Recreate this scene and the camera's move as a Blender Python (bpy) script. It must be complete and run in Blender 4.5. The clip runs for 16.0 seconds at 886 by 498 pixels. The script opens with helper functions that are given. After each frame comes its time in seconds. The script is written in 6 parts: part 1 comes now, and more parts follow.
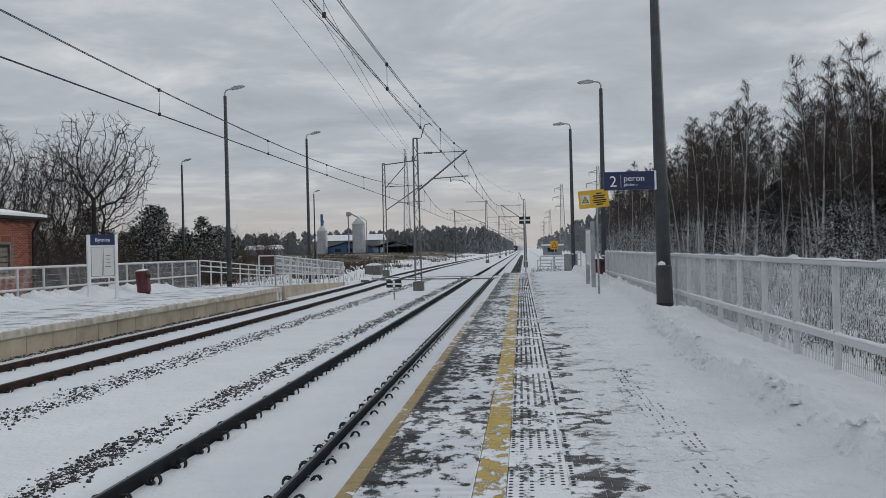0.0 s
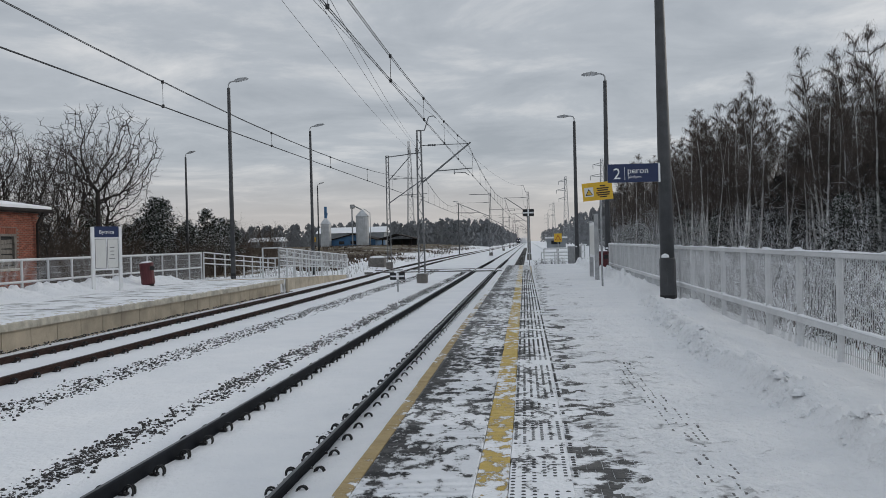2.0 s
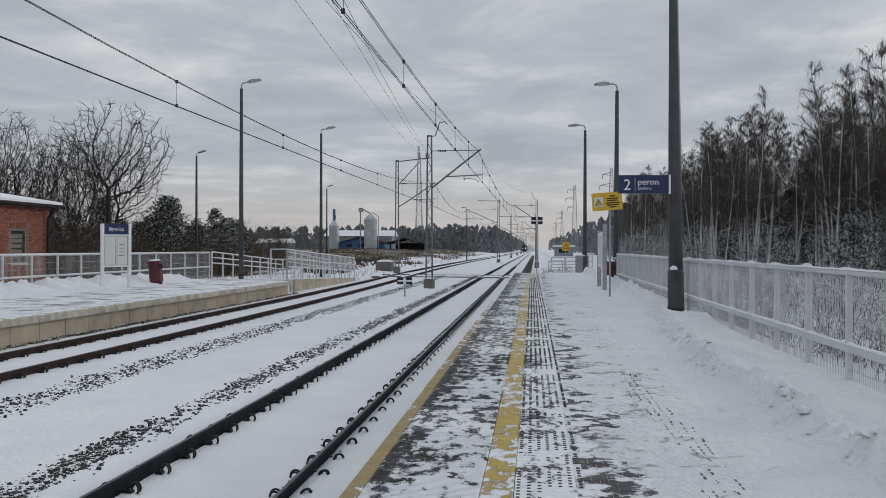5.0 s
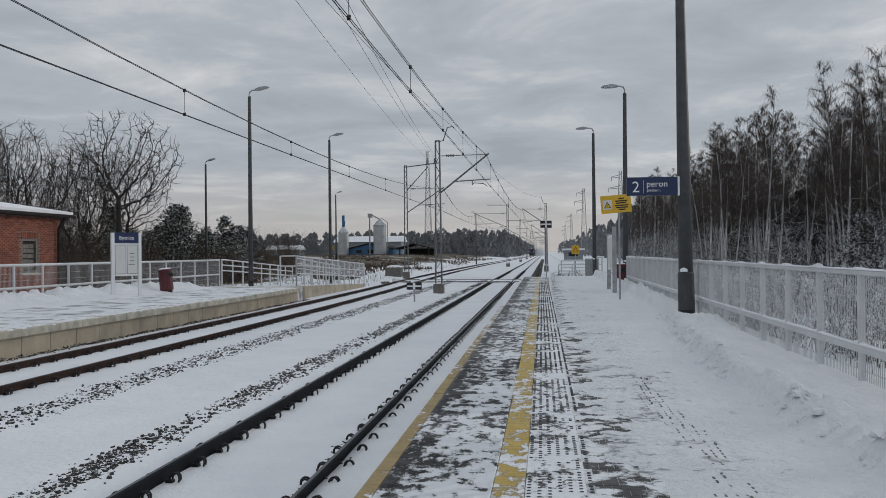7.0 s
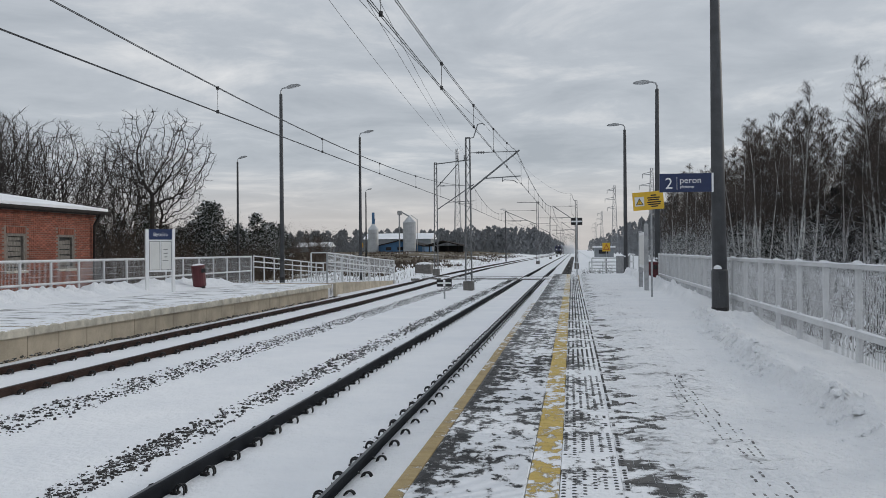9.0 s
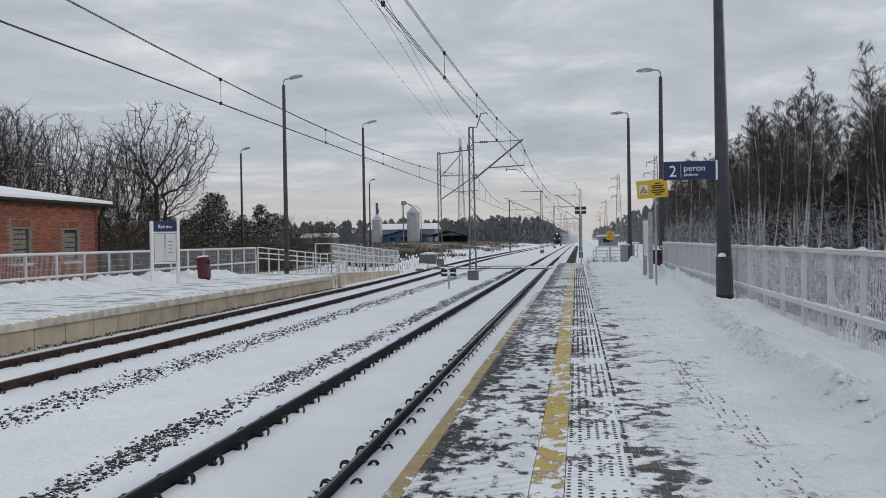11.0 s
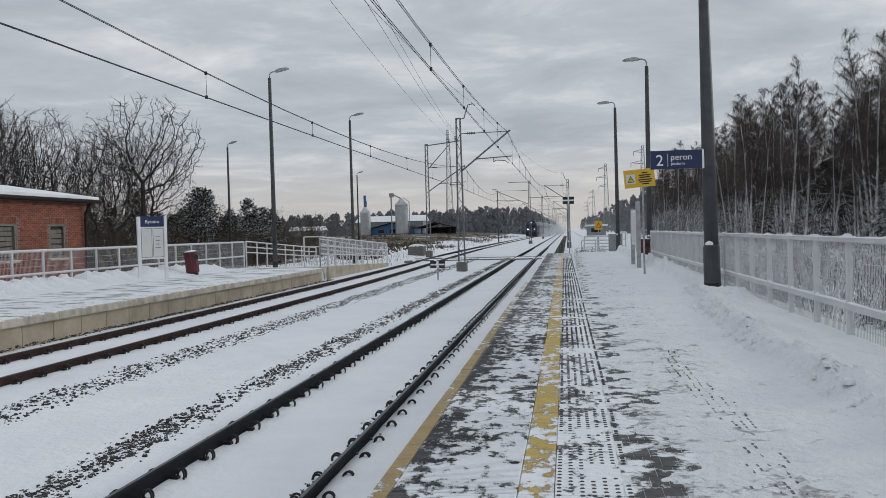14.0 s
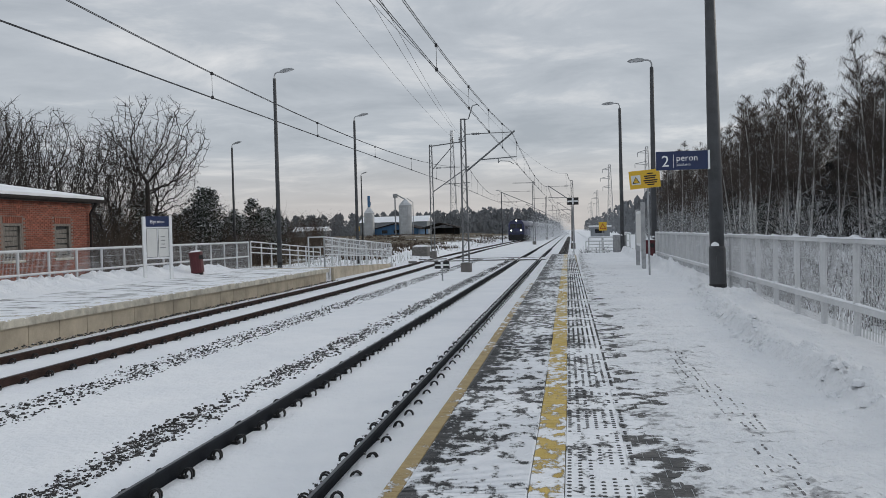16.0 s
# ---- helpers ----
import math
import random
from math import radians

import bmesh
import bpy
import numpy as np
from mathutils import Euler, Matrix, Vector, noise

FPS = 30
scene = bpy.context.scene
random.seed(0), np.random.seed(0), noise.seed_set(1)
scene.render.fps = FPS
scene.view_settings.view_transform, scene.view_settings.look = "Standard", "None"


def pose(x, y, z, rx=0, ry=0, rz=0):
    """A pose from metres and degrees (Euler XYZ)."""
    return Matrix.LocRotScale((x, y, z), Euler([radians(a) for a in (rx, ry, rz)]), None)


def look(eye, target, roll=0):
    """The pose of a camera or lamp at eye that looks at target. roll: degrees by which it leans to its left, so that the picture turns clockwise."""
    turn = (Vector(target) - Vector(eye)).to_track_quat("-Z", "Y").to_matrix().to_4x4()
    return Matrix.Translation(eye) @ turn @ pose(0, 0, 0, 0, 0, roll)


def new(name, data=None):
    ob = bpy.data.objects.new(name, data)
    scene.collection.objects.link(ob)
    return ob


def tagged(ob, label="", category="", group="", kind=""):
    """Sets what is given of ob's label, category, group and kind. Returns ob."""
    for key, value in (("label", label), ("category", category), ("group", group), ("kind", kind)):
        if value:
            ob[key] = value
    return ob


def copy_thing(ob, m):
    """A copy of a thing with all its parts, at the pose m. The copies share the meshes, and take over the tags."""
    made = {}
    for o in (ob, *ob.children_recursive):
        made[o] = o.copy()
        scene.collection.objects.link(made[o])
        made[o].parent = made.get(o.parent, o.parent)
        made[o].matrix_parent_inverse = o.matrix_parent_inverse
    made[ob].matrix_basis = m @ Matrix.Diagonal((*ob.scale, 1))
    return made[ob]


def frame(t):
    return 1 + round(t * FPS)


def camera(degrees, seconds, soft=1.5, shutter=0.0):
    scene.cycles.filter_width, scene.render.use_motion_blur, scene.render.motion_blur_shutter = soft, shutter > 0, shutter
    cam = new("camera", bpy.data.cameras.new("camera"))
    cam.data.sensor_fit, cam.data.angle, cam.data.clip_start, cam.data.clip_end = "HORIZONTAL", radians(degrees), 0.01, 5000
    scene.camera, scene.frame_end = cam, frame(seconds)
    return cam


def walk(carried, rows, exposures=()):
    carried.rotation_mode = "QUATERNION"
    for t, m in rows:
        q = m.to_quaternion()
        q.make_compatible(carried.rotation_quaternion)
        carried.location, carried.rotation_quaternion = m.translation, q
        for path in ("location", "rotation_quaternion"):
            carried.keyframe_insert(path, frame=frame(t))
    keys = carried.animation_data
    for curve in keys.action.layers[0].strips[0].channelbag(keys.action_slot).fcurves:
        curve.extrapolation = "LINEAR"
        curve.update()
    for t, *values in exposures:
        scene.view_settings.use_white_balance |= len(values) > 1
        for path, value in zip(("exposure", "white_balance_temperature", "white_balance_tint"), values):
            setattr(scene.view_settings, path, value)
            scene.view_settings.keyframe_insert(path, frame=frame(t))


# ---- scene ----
cam = camera(55.7, 16.0, soft=0.7)
WAY = [  # seconds, eye, turn about x, y, z in degrees
    (0.0, 0.072, 0.031, 1.409, 90.064, 1.435, 5.580),
    (0.5, 0.076, 0.035, 1.405, 89.960, 1.390, 5.696),
    (1.0, 0.087, 0.034, 1.394, 89.822, 1.508, 5.606),
    (1.5, 0.075, 0.021, 1.405, 89.668, 1.435, 5.713),
    (2.0, 0.077, 0.034, 1.403, 89.558, 1.382, 5.830),
    (2.5, 0.076, 0.050, 1.398, 89.421, 1.232, 5.821),
    (3.0, 0.062, 0.057, 1.402, 89.387, 0.766, 6.015),
    (3.5, 0.057, 0.061, 1.400, 89.411, 0.708, 6.218),
    (4.0, 0.062, 0.018, 1.400, 89.299, 0.207, 6.348),
    (4.5, 0.056, 0.007, 1.419, 89.652, -0.127, 6.334),
    (7.0, 0.069, 0.032, 1.418, 90.267, 0.575, 6.990),
    (7.5, 0.089, 0.048, 1.423, 90.237, 2.073, 7.092),
    (8.0, 0.080, 0.047, 1.409, 90.306, 2.021, 7.158),
    (8.5, 0.038, 0.048, 1.402, 90.242, 1.136, 7.840),
    (9.0, 0.036, 0.043, 1.405, 90.098, 0.457, 9.000),
    (11.5, 0.035, 0.009, 1.400, 89.185, 1.056, 9.318),
    (12.0, 0.042, -0.002, 1.404, 88.973, 1.321, 9.300),
    (12.5, 0.046, 0.004, 1.405, 88.844, 1.353, 9.064),
    (13.0, 0.046, -0.000, 1.402, 88.669, 1.396, 8.896),
    (13.5, 0.029, 0.015, 1.397, 88.633, 1.643, 8.641),
    (14.0, 0.037, 0.009, 1.401, 88.831, 1.606, 8.487),
    (14.5, 0.035, 0.009, 1.401, 88.658, 1.578, 8.349),
    (15.0, 0.019, 0.007, 1.397, 88.566, 1.540, 8.464),
    (15.5, 0.007, 0.004, 1.395, 88.648, 1.576, 8.572),
    (16.0, 0.000, -0.000, 1.400, 88.879, 1.500, 8.736),
]
STOPS = [(0.0, -0.15), (1.1, -0.14), (1.4, -0.01), (1.6, -0.01), (2.0, -0.11), (3.0, -0.10), (3.4, -0.26), (3.6, -0.26), (4.0, -0.12), (4.5, -0.10), (7.0, -0.22), (7.5, -0.08), (8.0, -0.11), (8.5, 0.0), (9.0, 0.02), (12.0, 0.04), (13.0, -0.01), (16.0, 0.0)]
walk(cam, [(t, pose(x, y, z, rx, ry, rz)) for t, x, y, z, rx, ry, rz in WAY], STOPS)

# ---- world and light: a closed winter cloud cover, low weak sun behind it ----
SUN_EL, SUN_AZ = radians(16), radians(60)


def make_world():
    w = bpy.data.worlds.new("overcast_sky")
    w.use_nodes = True
    scene.world = w
    nt = w.node_tree
    nt.nodes.clear()
    N, L = nt.nodes.new, nt.links.new
    out, bg = N("ShaderNodeOutputWorld"), N("ShaderNodeBackground")
    sky = N("ShaderNodeTexSky")
    sky.sky_type, sky.sun_disc = "NISHITA", False
    sky.sun_elevation, sky.sun_rotation = SUN_EL, SUN_AZ
    tc, sep = N("ShaderNodeTexCoord"), N("ShaderNodeSeparateXYZ")
    L(tc.outputs["Generated"], sep.inputs[0])

    def m(op, a, b=None):
        n = N("ShaderNodeMath")
        n.operation = op
        for i, v in enumerate((a, b)):
            if v is None:
                continue
            if isinstance(v, (int, float)):
                n.inputs[i].default_value = v
            else:
                L(v, n.inputs[i])
        return n.outputs[0]

    zc = m("MAXIMUM", sep.outputs[2], 0.0)
    zz = m("ADD", zc, 0.09)
    comb = N("ShaderNodeCombineXYZ")
    L(m("DIVIDE", sep.outputs[0], zz), comb.inputs[0])
    L(m("DIVIDE", sep.outputs[1], zz), comb.inputs[1])
    n1 = N("ShaderNodeTexNoise")
    n1.inputs["Scale"].default_value, n1.inputs["Detail"].default_value, n1.inputs["Roughness"].default_value = 1.15, 9, 0.60
    n1.inputs["Distortion"].default_value = 0.35
    L(comb.outputs[0], n1.inputs["Vector"])
    ramp = N("ShaderNodeValToRGB")
    e = ramp.color_ramp.elements
    e[0].position, e[0].color = 0.33, (0.37, 0.405, 0.45, 1)
    e[1].position, e[1].color = 0.70, (0.71, 0.72, 0.735, 1)
    mid = e.new(0.52)
    mid.color = (0.47, 0.505, 0.55, 1)
    L(n1.outputs["Fac"], ramp.inputs[0])
    # pale warm gap under the clouds close to the horizon
    hz = N("ShaderNodeValToRGB")
    h = hz.color_ramp.elements
    h[0].position, h[0].color = 0.0, (0.95, 0.95, 0.95, 1)
    h[1].position, h[1].color = 0.10, (0, 0, 0, 1)
    k = h.new(0.035)
    k.color = (0.75, 0.75, 0.75, 1)
    L(zc, hz.inputs[0])
    mix = N("ShaderNodeMixRGB")
    mix.inputs[2].default_value = (0.53, 0.505, 0.495, 1)
    L(hz.outputs[0], mix.inputs[0])
    L(ramp.outputs[0], mix.inputs[1])
    # some of the clear sky's light comes through the cloud
    add = N("ShaderNodeMixRGB")
    add.blend_type, add.inputs[0].default_value = "ADD", 1.0
    dim = N("ShaderNodeMixRGB")
    dim.blend_type, dim.inputs[0].default_value = "MULTIPLY", 1.0
    dim.inputs[2].default_value = (0.006, 0.006, 0.006, 1)
    L(sky.outputs[0], dim.inputs[1])
    L(mix.outputs[0], add.inputs[1])
    L(dim.outputs[0], add.inputs[2])
    # a closed cloud cover is brightest overhead
    lift = N("ShaderNodeMapRange")
    for key, v in (("From Min", 0.25), ("From Max", 1.0), ("To Min", 1.0), ("To Max", 1.35)):
        lift.inputs[key].default_value = v
    L(sep.outputs[2], lift.inputs["Value"])
    bright = N("ShaderNodeVectorMath")
    bright.operation = "SCALE"
    L(add.outputs[0], bright.inputs[0])
    L(lift.outputs[0], bright.inputs["Scale"])
    L(bright.outputs[0], bg.inputs[0])
    bg.inputs[1].default_value = 1.0
    L(bg.outputs[0], out.inputs[0])
    sun = bpy.data.lights.new("sun", "SUN")
    sun.energy, sun.angle, sun.color = 0.95, radians(14), (1.0, 0.95, 0.88)
    so = new("sun", sun)
    so.matrix_world = look((math.sin(SUN_AZ) * 50, math.cos(SUN_AZ) * 50, 50 * math.tan(SUN_EL)), (0, 0, 0))


make_world()

# ---- materials ----
def material(name, color, rough=0.7, metal=0.0, var=0.25, scale=6.0, bump=0.3, bump_scale=40.0, snow=None, spec=0.5, tint=None, stretch=(1, 1, 1), emit=0.0, island=False, per_object=0.0):
    """Colour varied at two scales, fine relief; snow: share of snow lying in patches on it."""
    mt = bpy.data.materials.new(name)
    mt.use_nodes = True
    nt = mt.node_tree
    N, L = nt.nodes.new, nt.links.new
    b = nt.nodes["Principled BSDF"]
    b.inputs["Roughness"].default_value, b.inputs["Metallic"].default_value = rough, metal
    b.inputs["Specular IOR Level"].default_value = spec
    geo = N("ShaderNodeNewGeometry")
    mp = N("ShaderNodeMapping")
    mp.inputs["Scale"].default_value = stretch
    if per_object:
        tc = N("ShaderNodeTexCoord")
        L(tc.outputs["Object"], mp.inputs[0])
    else:
        L(geo.outputs["Position"], mp.inputs[0])

    def noise_node(s, d=4, r=0.6):
        n = N("ShaderNodeTexNoise")
        n.inputs["Scale"].default_value, n.inputs["Detail"].default_value, n.inputs["Roughness"].default_value = s, d, r
        L(mp.outputs[0], n.inputs["Vector"])
        return n.outputs["Fac"]

    big, fine = noise_node(scale), noise_node(bump_scale, 3)
    ra = N("ShaderNodeValToRGB")
    lo = [c * (1 - var) for c in color]
    hi = [min(1, c * (1 + var)) for c in (tint or color)]
    ra.color_ramp.elements[0].position, ra.color_ramp.elements[0].color = 0.3, (*lo, 1)
    ra.color_ramp.elements[1].position, ra.color_ramp.elements[1].color = 0.7, (*hi, 1)
    L(big, ra.inputs[0])
    col = ra.outputs[0]
    if island or per_object:
        hsv = N("ShaderNodeHueSaturation")
        mr = N("ShaderNodeMapRange")
        mr.inputs["To Min"].default_value, mr.inputs["To Max"].default_value = 1 - (per_object or 0.35), 1 + (per_object or 0.35)
        if island:
            L(geo.outputs["Random Per Island"], mr.inputs["Value"])
        else:
            oi = N("ShaderNodeObjectInfo")
            L(oi.outputs["Random"], mr.inputs["Value"])
        L(mr.outputs[0], hsv.inputs["Value"])
        L(col, hsv.inputs["Color"])
        col = hsv.outputs[0]
    g = N("ShaderNodeMixRGB")
    g.blend_type, g.inputs[0].default_value = "OVERLAY", 0.25 if var else 0.0
    L(col, g.inputs[1])
    L(fine, g.inputs[2])
    col = g.outputs[0]
    bp = N("ShaderNodeBump")
    bp.inputs["Strength"].default_value, bp.inputs["Distance"].default_value = bump, 0.01
    L(fine, bp.inputs["Height"])
    if snow:
        up = N("ShaderNodeSeparateXYZ")
        L(geo.outputs["Normal"], up.inputs[0])
        n2 = noise_node(snow.get("scale", 8), 6, 0.65)
        ad = N("ShaderNodeMath")
        ad.operation = "ADD"
        L(n2, ad.inputs[0])
        mu = N("ShaderNodeMath")
        mu.operation, mu.inputs[1].default_value = "MULTIPLY", snow.get("up", 0.5)
        L(up.outputs[2], mu.inputs[0])
        L(mu.outputs[0], ad.inputs[1])
        r2 = N("ShaderNodeValToRGB")
        r2.color_ramp.elements[0].position = snow["from"]
        r2.color_ramp.elements[1].position = snow["from"] + 0.05
        L(ad.outputs[0], r2.inputs[0])
        sm = N("ShaderNodeMixRGB")
        L(r2.outputs[0], sm.inputs[0])
        L(col, sm.inputs[1])
        sm.inputs[2].default_value = (0.80, 0.82, 0.85, 1)
        col = sm.outputs[0]
    L(col, b.inputs["Base Color"])
    L(bp.outputs[0], b.inputs["Normal"])
    if emit:
        b.inputs["Emission Color"].default_value, b.inputs["Emission Strength"].default_value = (*color, 1), emit
    return mt


def snow_field_material(name, under, lo, hi, field, relief=0.045):
    """Snow with what lies under it showing through in patches; field: noise stretches and edges (x range) of where it is thin."""
    mt = bpy.data.materials.new(name)
    mt.use_nodes = True
    nt = mt.node_tree
    N, L = nt.nodes.new, nt.links.new
    b = nt.nodes["Principled BSDF"]
    b.inputs["Specular IOR Level"].default_value = 0.25
    geo = N("ShaderNodeNewGeometry")

    def noise_node(s, d, r, stretch=(1, 1, 1)):
        mp = N("ShaderNodeMapping")
        mp.inputs["Scale"].default_value = stretch
        L(geo.outputs["Position"], mp.inputs[0])
        n = N("ShaderNodeTexNoise")
        n.inputs["Scale"].default_value, n.inputs["Detail"].default_value, n.inputs["Roughness"].default_value = s, d, r
        L(mp.outputs[0], n.inputs["Vector"])
        return n.outputs["Fac"]

    def m(op, a, c=None):
        n = N("ShaderNodeMath")
        n.operation = op
        for i, v in enumerate((a, c)):
            if v is None:
                continue
            if isinstance(v, (int, float)):
                n.inputs[i].default_value = v
            else:
                L(v, n.inputs[i])
        return n.outputs[0]

    def ramp(v, rows):
        n = N("ShaderNodeValToRGB")
        el = n.color_ramp.elements
        while len(el) < len(rows):
            el.new(0.5)
        for q, (p, c) in zip(el, rows):
            q.position, q.color = p, (c, c, c, 1) if isinstance(c, (int, float)) else (*c, 1)
        L(v, n.inputs[0])
        return n.outputs[0]

    cover = field(noise_node, m, ramp, geo, N, L)
    tone = ramp(noise_node(0.7, 5, 0.6), [(0.3, (0.77, 0.79, 0.82)), (0.7, (0.86, 0.87, 0.885))])
    dirt = ramp(noise_node(5.0, 4, 0.6), [(0.3, lo), (0.7, hi)])
    mx = N("ShaderNodeMixRGB")
    L(cover, mx.inputs[0])
    L(dirt, mx.inputs[1])
    L(tone, mx.inputs[2])
    L(mx.outputs[0], b.inputs["Base Color"])
    rr = N("ShaderNodeMixRGB")
    rr.inputs[1].default_value, rr.inputs[2].default_value = (under, under, under, 1), (0.75, 0.75, 0.75, 1)
    L(cover, rr.inputs[0])
    L(rr.outputs[0], b.inputs["Roughness"])
    bp = N("ShaderNodeBump")
    bp.inputs["Strength"].default_value, bp.inputs["Distance"].default_value = 0.8, relief
    hh = m("ADD", m("MULTIPLY", cover, 0.5), m("ADD", m("MULTIPLY", noise_node(14, 5, 0.6), 0.6), m("MULTIPLY", noise_node(3, 3, 0.5), 0.9)))
    L(hh, bp.inputs["Height"])
    L(bp.outputs[0], b.inputs["Normal"])
    return mt


def edge_cover(noise_node, m, ramp, geo, N, L, bias=0.0, far=0.0):
    """Thin, ragged snow on the swept strip: barest along the edge, thicker in the strip's middle."""
    a = noise_node(1.0, 7, 0.68, (8.0, 5.6, 1))
    b = noise_node(1.0, 3, 0.5, (1.3, 0.8, 1))
    c = noise_node(26.0, 4, 0.7, (1.0, 0.8, 1))
    sp = N("ShaderNodeSeparateXYZ")
    L(geo.outputs["Position"], sp.inputs[0])

    def span(out, lo, hi, v0, v1):
        mr = N("ShaderNodeMapRange")
        for k, v in (("From Min", lo), ("From Max", hi), ("To Min", v0), ("To Max", v1)):
            mr.inputs[k].default_value = v
        L(sp.outputs[out], mr.inputs["Value"])
        return mr.outputs[0]
    place = m("ADD", m("ADD", span(0, 0.05, 0.75, 0.0, 0.16), span(0, -0.66, -0.90, 0.0, -0.085)), m("ADD", span(1, 7.0, 26.0, 0.0, far), span(1, 9.0, 4.0, 0.0, 0.05)))
    v = m("ADD", m("ADD", m("MULTIPLY", a, 0.85), m("MULTIPLY", b, 0.35)), m("ADD", m("MULTIPLY", c, 0.22), place))
    return ramp(v, [(0.665 + bias, 0.0), (0.715 + bias, 1.0)])


def far_platform_cover(noise_node, m, ramp, geo, N, L):
    a = noise_node(0.9, 7, 0.65, (1.2, 2.0, 1))
    return ramp(a, [(0.37, 0.0), (0.50, 1.0)])


def field_cover(noise_node, m, ramp, geo, N, L):
    """Snow on the open ground: whole by the tracks, thin over the dead grass of the fields."""
    a = noise_node(0.16, 8, 0.72, (1, 0.55, 1))
    c = noise_node(2.2, 5, 0.7)
    sp = N("ShaderNodeSeparateXYZ")
    L(geo.outputs["Position"], sp.inputs[0])
    mr = N("ShaderNodeMapRange")
    for k, v in (("From Min", -26.0), ("From Max", -11.5), ("To Min", 0.0), ("To Max", 0.50)):
        mr.inputs[k].default_value = v
    L(sp.outputs[0], mr.inputs["Value"])
    ms = N("ShaderNodeMapRange")
    for k, v in (("From Min", 3.3), ("From Max", 3.9), ("To Min", 0.0), ("To Max", 0.10)):
        ms.inputs[k].default_value = v
    L(sp.outputs[0], ms.inputs["Value"])
    v = m("ADD", m("ADD", m("ADD", a, m("MULTIPLY", c, 0.35)), mr.outputs[0]), ms.outputs[0])
    return ramp(v, [(0.74, 0.0), (0.83, 1.0)])


SNOW = snow_field_material("fresh_snow", 0.8, (0.5, 0.5, 0.5), (0.6, 0.6, 0.6), lambda nn, m, r, g, N, L: r(nn(3, 2, 0.5), [(0.0, 0.9), (0.1, 1.0)]))


def trodden_cover(noise_node, m, ramp, geo, N, L):
    """Snow that has been walked on: small scuffs down to the paving, fewer towards the fence."""
    p = noise_node(1.3, 6, 0.7, (1.0, 1.3, 1))
    q = noise_node(10.0, 5, 0.7, (1.0, 1.3, 1))
    sp = N("ShaderNodeSeparateXYZ")
    L(geo.outputs["Position"], sp.inputs[0])
    mr = N("ShaderNodeMapRange")
    for k, v in (("From Min", 0.6), ("From Max", 2.3), ("To Min", 0.0), ("To Max", 0.09)):
        mr.inputs[k].default_value = v
    L(sp.outputs[0], mr.inputs["Value"])
    return ramp(m("ADD", m("ADD", m("MULTIPLY", p, 0.6), m("MULTIPLY", q, 0.4)), mr.outputs[0]), [(0.38, 0.0), (0.465, 1.0)])


TRODDEN = snow_field_material("trodden_snow", 0.6, (0.12, 0.12, 0.125), (0.46, 0.46, 0.48), trodden_cover, 0.14)
HEAP = snow_field_material("shovelled_snow", 0.8, (0.5, 0.5, 0.5), (0.6, 0.6, 0.6), lambda nn, m, r, g, N, L: r(nn(3, 2, 0.5), [(0.0, 0.9), (0.1, 1.0)]), 0.12)
GROUND = snow_field_material("snowy_ground", 0.9, (0.05, 0.04, 0.028), (0.16, 0.13, 0.085), field_cover)
PAVER = snow_field_material("grey_concrete_slab", 0.6, (0.055, 0.057, 0.06), (0.115, 0.115, 0.115), lambda nn, m, r, g, N, L: edge_cover(nn, m, r, g, N, L, -0.005))
PAVER_INNER = snow_field_material("inner_paving_block", 0.7, (0.055, 0.056, 0.058), (0.12, 0.118, 0.113), lambda nn, m, r, g, N, L: r(nn(2.6, 7, 0.68, (1.1, 1.2, 1)), [(0.455, 0.0), (0.50, 1.0)]))
YELLOW = snow_field_material("worn_yellow_slab", 0.6, (0.29, 0.215, 0.10), (0.40, 0.30, 0.145), lambda nn, m, r, g, N, L: edge_cover(nn, m, r, g, N, L, 0.055, 0.22))
LINE = snow_field_material("yellow_line_slab", 0.6, (0.44, 0.31, 0.075), (0.58, 0.42, 0.12), lambda nn, m, r, g, N, L: edge_cover(nn, m, r, g, N, L, 0.055, 0.03))
FAR_PAVER = snow_field_material("far_platform_slab", 0.7, (0.16, 0.16, 0.155), (0.26, 0.26, 0.25), far_platform_cover)
CONCRETE = material("beige_concrete", (0.46, 0.40, 0.31), 0.85, var=0.22, scale=1.6, bump=0.4, snow={"from": 1.02, "up": 0.5, "scale": 6}, per_object=0.08)
COPING = material("weathered_coping", (0.46, 0.43, 0.36), 0.85, var=0.35, scale=3, snow={"from": 0.90, "up": 0.5, "scale": 5})
RAIL = material("dark_rail_steel", (0.008, 0.010, 0.014), 0.7, 0.0, spec=0.12, var=0.35, scale=4, bump=0.15)
RUST_RAIL = material("rusty_rail_steel", (0.040, 0.024, 0.020), 0.75, 0.0, spec=0.15, var=0.35, scale=4, bump=0.2)
RAIL_TOP = material("polished_rail_head", (0.10, 0.108, 0.12), 0.38, 0.8, var=0.2, scale=3, bump=0.05)
CLIP = material("black_clip_steel", (0.02, 0.02, 0.021), 0.5, 0.5, var=0.2)
STONE = material("ballast_stone", (0.045, 0.043, 0.042), 0.9, var=0.4, scale=9, island=True, snow={"from": 0.93, "up": 0.5, "scale": 14})
STUD = snow_field_material("stud_concrete", 0.6, (0.06, 0.061, 0.063), (0.11, 0.108, 0.105), lambda nn, m, r, g, N, L: r(nn(2.2, 6, 0.7, (1, 1, 1)), [(0.60, 0.0), (0.66, 1.0)]))
BALLAST_DARK = material("bare_dark_ballast", (0.05, 0.047, 0.045), 0.95, var=0.45, scale=12, bump=1.0, bump_scale=30)
